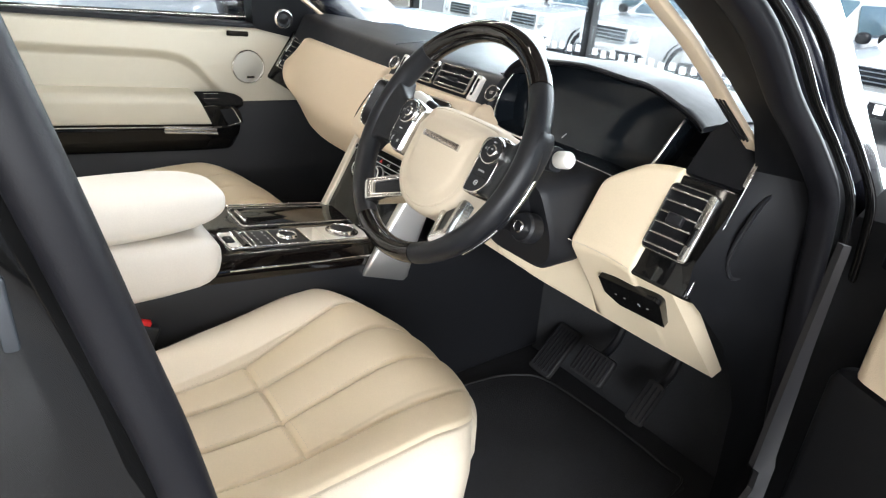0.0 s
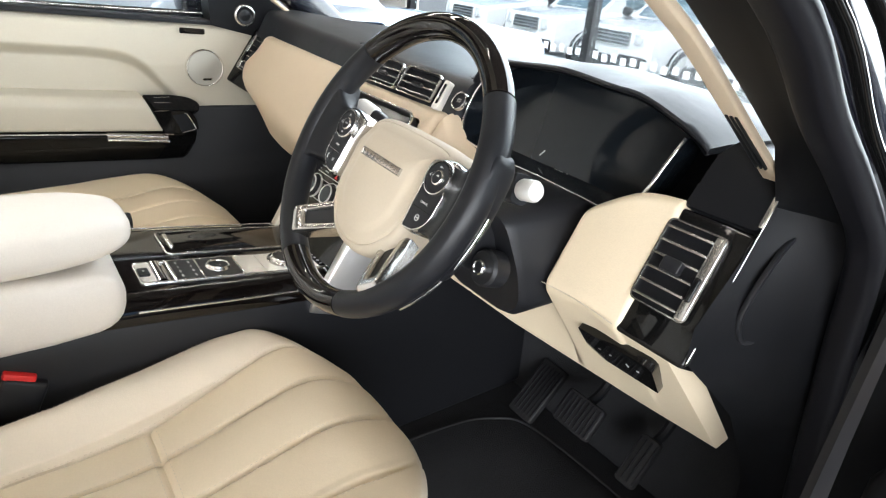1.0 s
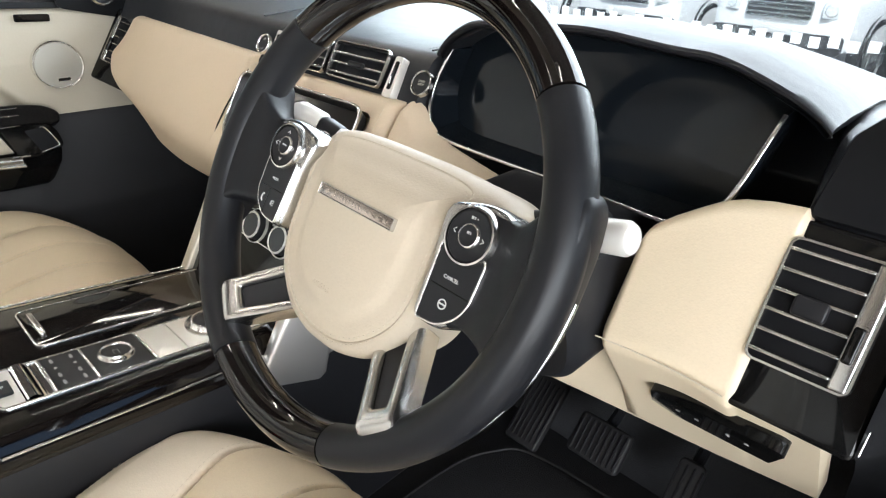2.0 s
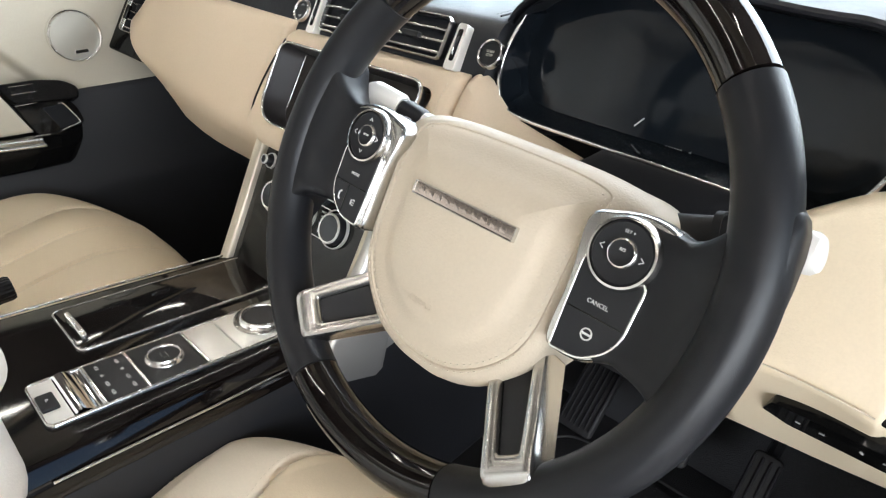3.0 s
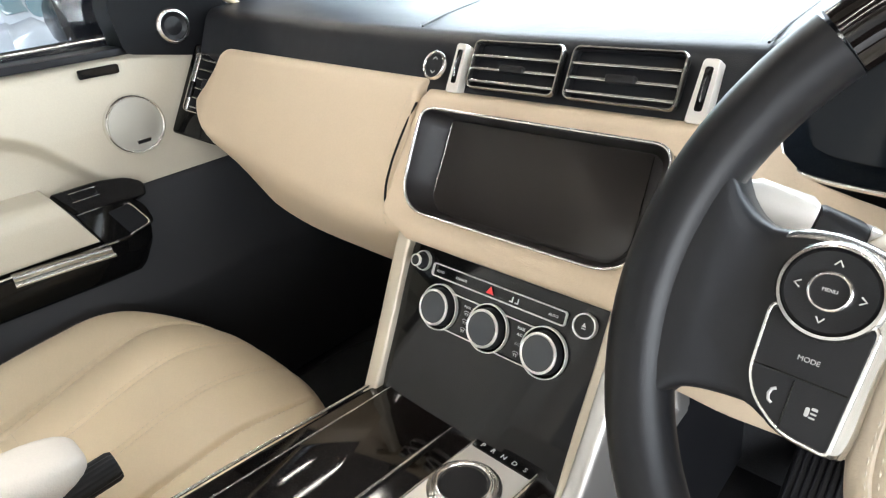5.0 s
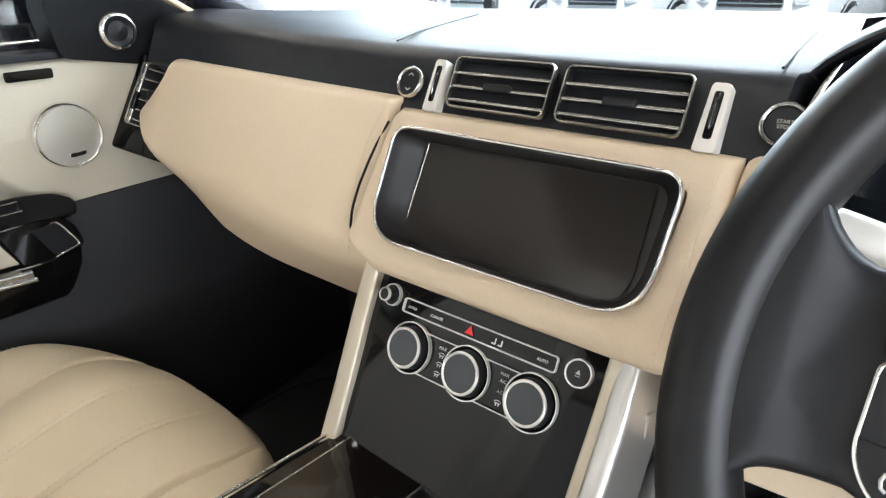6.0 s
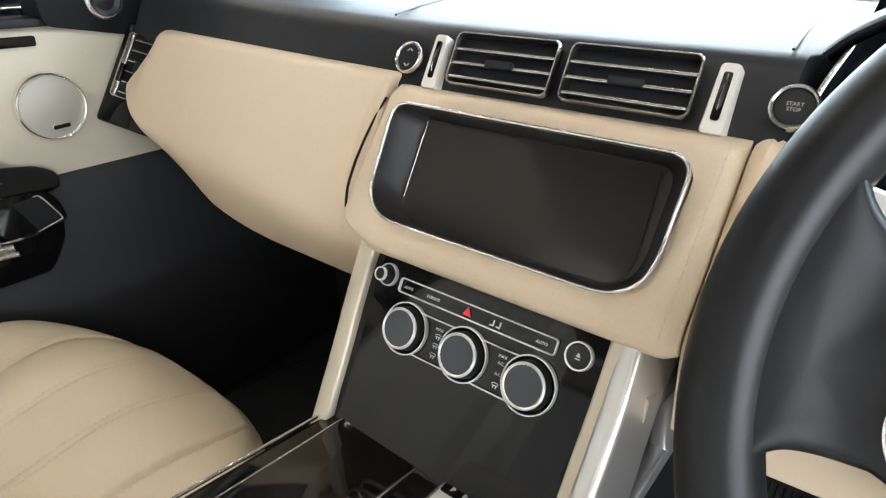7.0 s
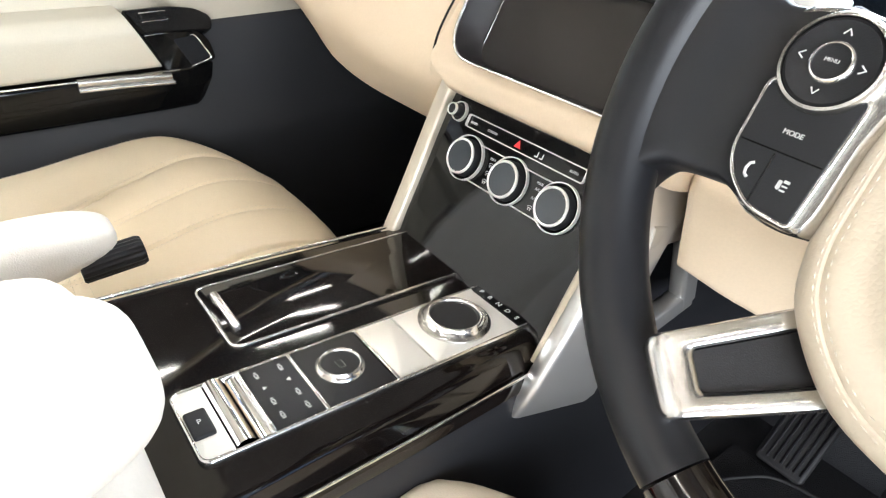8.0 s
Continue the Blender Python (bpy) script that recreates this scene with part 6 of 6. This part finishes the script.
part("window_frame", moved(sweep(smooth_path([(0.07, -0.05, 1.18), (0.06, -0.22, 1.34), (0.03, -0.45, 1.52), (0.0, -0.70, 1.62)], 6), rrect(0.03, 0.05, 0.008, 3), (1, 0, 0)), DM), RUBBER, dd, "black window frame")

# ---- own bonnet and wings ahead of the windscreen ----
def bonnet():
    rings = []
    for y, w, z in ((0.70, 0.80, 0.97), (0.90, 0.84, 0.99), (1.3, 0.85, 0.97), (1.7, 0.84, 0.93), (1.95, 0.80, 0.87), (2.02, 0.74, 0.78), (2.04, 0.72, 0.5)):
        top = [(-w + 2 * w * i / 12, y, z - 0.05 * (abs(-1 + 2 * i / 12) ** 3)) for i in range(13)]
        rings.append(top + [(w, y, 0.45), (-w, y, 0.45)])
    return loft(rings)


tagged(part("bonnet", bonnet(), BODYPAINT), "dark painted bonnet beyond the windscreen", "bonnet", kind="structure")
wp = base("wiper", (-0.1, 0.82, 1.10), "black windscreen wiper at rest", "wiper")
part("arm", tube([(0.35, 0.86, 1.095), (0.0, 0.83, 1.105), (-0.25, 0.80, 1.11)], 0.008), PLASTIC, wp)
part("blade", tube([(0.25, 0.80, 1.12), (-0.05, 0.80, 1.125), (-0.40, 0.74, 1.13)], 0.006), RUBBER, wp)

# ---- showroom and forecourt ----
sfloor = part("ground", box_between((-9, -7, -0.46), (6, 3.0, 0.0), 0.001), TILE)
tagged(sfloor, "pale tiled showroom floor", "floor", kind="structure")
fore = part("pavement", box_between((-300, 3.0, -0.6), (300, 600, -0.4), 0.001), ASPHALT)
tagged(fore, "grey asphalt forecourt reaching to the horizon", "forecourt", kind="structure")
sceil = part("ceiling", box_between((-9, -7, 3.6), (6, 3.1, 3.7), 0.001), CEILINGDARK)
tagged(sceil, "brown showroom ceiling", "ceiling", kind="structure")
for nm, a, b in (("wall_west", (-9.2, -7, 0), (-9.0, 3.1, 3.6)), ("wall_south", (-9.2, -7.2, 0), (6.2, -7.0, 3.6)), ("wall_north", (-9.0, 2.95, 0), (-4.25, 3.1, 3.6))):
    tagged(part(nm, box_between(a, b, 0.001), WALLP), "plain white showroom wall", "wall", kind="structure")


for x, y in ((-5.5, -1.6), (0.2, -3.4), (2.4, -2.0), (-2.3, 0.9), (-3.3, 0.9), (-0.4, -0.9), (0.9, -0.9)):
    sl = base("strip_light", (x, y, 3.56), "long warm strip light under the showroom ceiling", "ceiling light", "strip lights under the ceiling")
    part("housing", box_between((x - 0.05, y - 1.2, 3.56), (x + 0.05, y + 1.2, 3.61), 0.005), SATIN, sl)
    part("diffuser", box_between((x - 0.022, y - 1.18, 3.545), (x + 0.022, y + 1.18, 3.558), 0.004), STRIP, sl)


def glazing(name, a, b, xs, label):
    """A glass wall between two ground points with dark posts, a foot rail and a head rail."""
    w = base(name, ((a[0] + b[0]) / 2, (a[1] + b[1]) / 2, 0), label, "glass wall", kind="structure")
    along = Vector((b[0] - a[0], b[1] - a[1], 0))
    ln = along.length
    m = axes((a[0], a[1], 0), along, (0, 0, 1))
    for s in xs:
        part("post", moved(slab(0.06, 3.5, 0.005, 0.07, 0.003, -0.035), m @ at(s, 1.8, 0)), RUBBER, w)
    for z in (0.05, 3.55):
        part("rail", moved(slab(ln, 0.1, 0.005, 0.07, 0.003, -0.035), m @ at(ln / 2, z, 0)), RUBBER, w)
    for s0, s1 in zip(xs, xs[1:]):
        p = part("pane", moved(slab(s1 - s0 - 0.064, 3.39, 0.002, 0.012, 0.001, -0.006), m @ at((s0 + s1) / 2, 1.8, 0)), GLASS, w)
        p.visible_shadow = False
    return w, m, ln


gw, gm, gl = glazing("window_3", (-4.25, 3.0), (6.0, 3.0), [0.03, 2.22, 4.40, 6.5, 8.4, 10.22], "tall glass showroom front with dark posts")
sq = None
for i in range(128):
    pm = gm @ at(0.12 + i * 0.078, 0.905 + (0.0 if i % 2 else 0.010), 0.009)
    if sq is None:
        sq = part("marker_square", slab(0.044, 0.046, 0.002, 0.002, 0.0005), FROST, gw, "white square marker film")
        sq.matrix_basis = pm
    else:
        o2 = sq.copy()
        scene.collection.objects.link(o2)
        o2.matrix_basis = pm
glazing("window_4", (6.0, 3.0), (6.0, -7.0), [0.03, 2.5, 5.0, 7.5, 9.97], "tall glass showroom side with dark posts")

# ---- parked vehicles ----
def ring_y(y, w, z0, z1, r, n=5):
    return [(a, y, (z0 + z1) / 2 + b) for a, b in rrect(w, z1 - z0, r, n)]


def suv(paint, label, group):
    """A tall boxy estate car on its wheels; it faces -y, its middle over the origin."""
    car = base("car", (0, 0, 0), label, "car", group)
    body = part("body", loft([ring_y(y, w, z0, z1, r) for y, w, z0, z1, r in ((-2.36, 1.60, 0.42, 0.92, 0.12), (-2.28, 1.80, 0.36, 1.02, 0.12), (-1.7, 1.88, 0.32, 1.10, 0.10), (-1.2, 1.90, 0.30, 1.15, 0.10), (-0.4, 1.92, 0.30, 1.18, 0.10), (1.2, 1.92, 0.30, 1.20, 0.10), (2.2, 1.88, 0.34, 1.20, 0.10), (2.4, 1.74, 0.42, 1.10, 0.10))]), paint, car)
    part("cabin", loft([[(sx * wx, y, z) for sx, wx, y, z in ((-1, 0.90, -1.15, 1.12), (1, 0.90, -1.15, 1.12), (1, 0.92, 2.3, 1.15), (-1, 0.92, 2.3, 1.15))], [(sx * wx, y, z) for sx, wx, y, z in ((-1, 0.76, -0.35, 1.78), (1, 0.76, -0.35, 1.78), (1, 0.78, 2.2, 1.82), (-1, 0.78, 2.2, 1.82))], [(sx * wx, y, z) for sx, wx, y, z in ((-1, 0.66, -0.2, 1.86), (1, 0.66, -0.2, 1.86), (1, 0.68, 2.1, 1.89), (-1, 0.68, 2.1, 1.89))]]), paint, car)
    part("windscreen", moved(slab(1.50, 0.86, 0.06, 0.012, 0.004), axes((0, -0.765, 1.445), (1, 0, 0), (0, 0.80, 0.66))), DARKGLASS, car)
    for sx in (-1, 1):
        for y0, y1 in ((-0.55, 0.45), (0.52, 1.30), (1.36, 2.1)):
            part("side_window", moved(slab(y1 - y0, 0.44, 0.05, 0.012, 0.004), axes((sx * 0.855, (y0 + y1) / 2, 1.45), (0, sx, 0), (-sx * 0.22, 0, 1))), DARKGLASS, car)
        lamp_m = axes((sx * 0.70, -2.30, 0.86), (1, sx * 0.35, 0), (0, 0.15, 1))
        hl = part("headlight", moved(slab(0.36, 0.20, 0.04, 0.06, 0.02), lamp_m), LAMPLENS, car, "clear headlight")
        for dx in (-0.08, 0.08):
            part("lamp_ring", moved(lathe([(0.06, 0.055), (0.066, 0.064), (0.075, 0.06)], 20, False), lamp_m @ at(dx, 0, 0)), CHROME, hl)
        part("fog_lamp", moved(lathe([(0.07, -0.03), (0.07, 0.02), (0.05, 0.03), (0.0005, 0.03)], 20), axes((sx * 0.66, -2.34, 0.52), (1, 0, 0), (0, 0, 1))), LAMPLENS, car)
        mr = part("door_mirror", moved(pillow(0.22, 0.14, 0.18, 3, 2.4, 20, 8), at(sx * 1.03, -0.62, 1.12)), PLASTIC, car)
        for y in (-1.45, 1.45):
            wm = axes((sx * 0.86, y, 0.38), (0, 1, 0), (0, 0, 1)) if sx > 0 else axes((sx * 0.86, y, 0.38), (0, -1, 0), (0, 0, 1))
            part("wheel_arch", moved(lathe([(0.46, 0.0), (0.47, 0.075), (0.42, 0.085), (0.40, 0.0)], 28, False), wm), PLASTIC, car)
            tyre = part("wheel", moved(lathe([(0.26, -0.10), (0.36, -0.11), (0.38, -0.08), (0.38, 0.06), (0.36, 0.09), (0.27, 0.085), (0.25, 0.05), (0.05, 0.05)], 32), wm), RUBBER, car, "black tyre")
            for k in range(7):
                part("spoke", moved(slab(0.21, 0.05, 0.01, 0.02, 0.006), wm @ pose(0, 0, 0.058, 0, 0, k * 360 / 7) @ at(0.14, 0, 0)), SATIN, tyre)
    gm2 = axes((0, -2.365, 0.84), (1, 0, 0), (0, 0.12, 1))
    gr = part("grille", moved(frame_ring(0.86, 0.24, 0.04, 0.02, 0.03), gm2), SATIN, car, "silver-edged grille")
    part("grille_back", moved(slab(0.83, 0.21, 0.03, 0.012, 0.004), gm2), PLASTIC, gr)
    for k in range(3):
        part("grille_bar", moved(slab(0.82, 0.022, 0.006, 0.02, 0.004), gm2 @ at(0, -0.06 + k * 0.06, 0.008)), SATIN, gr)
    part("bumper", moved(slab(1.72, 0.24, 0.06, 0.10, 0.03), axes((0, -2.33, 0.46), (1, 0, 0), (0, 0, 1))), PLASTIC, car, "black lower bumper")
    part("number_plate", moved(slab(0.52, 0.115, 0.01, 0.012, 0.003), axes((0, -2.43, 0.60), (1, 0, 0), (0, 0, 1))), FROST, car, "pale plate with dark bars")
    return car


row = "cars parked on the forecourt"
first = suv(WHITEPAINT, "white tall estate car parked on the forecourt", row)
first.matrix_basis = pose(-6.63, 11.4, -0.4, 0, 0, -6)
for x, a in ((-11.2, -5), (-8.93, -7), (-4.33, -4), (-2.0, -6), (0.4, -5), (2.9, -6)):
    copy_thing(first, pose(x, 11.4, -0.4, 0, 0, a))
for x, a in ((-13.0, 4), (-9.5, 3), (-6.0, 5), (-2.4, 3), (1.2, 4)):
    tagged(copy_thing(first, pose(x, 18.5, -0.4, 0, 0, a)), "white tall estate car in the far row of the forecourt")
side_car = suv(SILVERPAINT, "pale silver estate car parked beside in the showroom", "")
side_car.matrix_basis = pose(-2.9, 0.3, 0, 0, 0, 180)
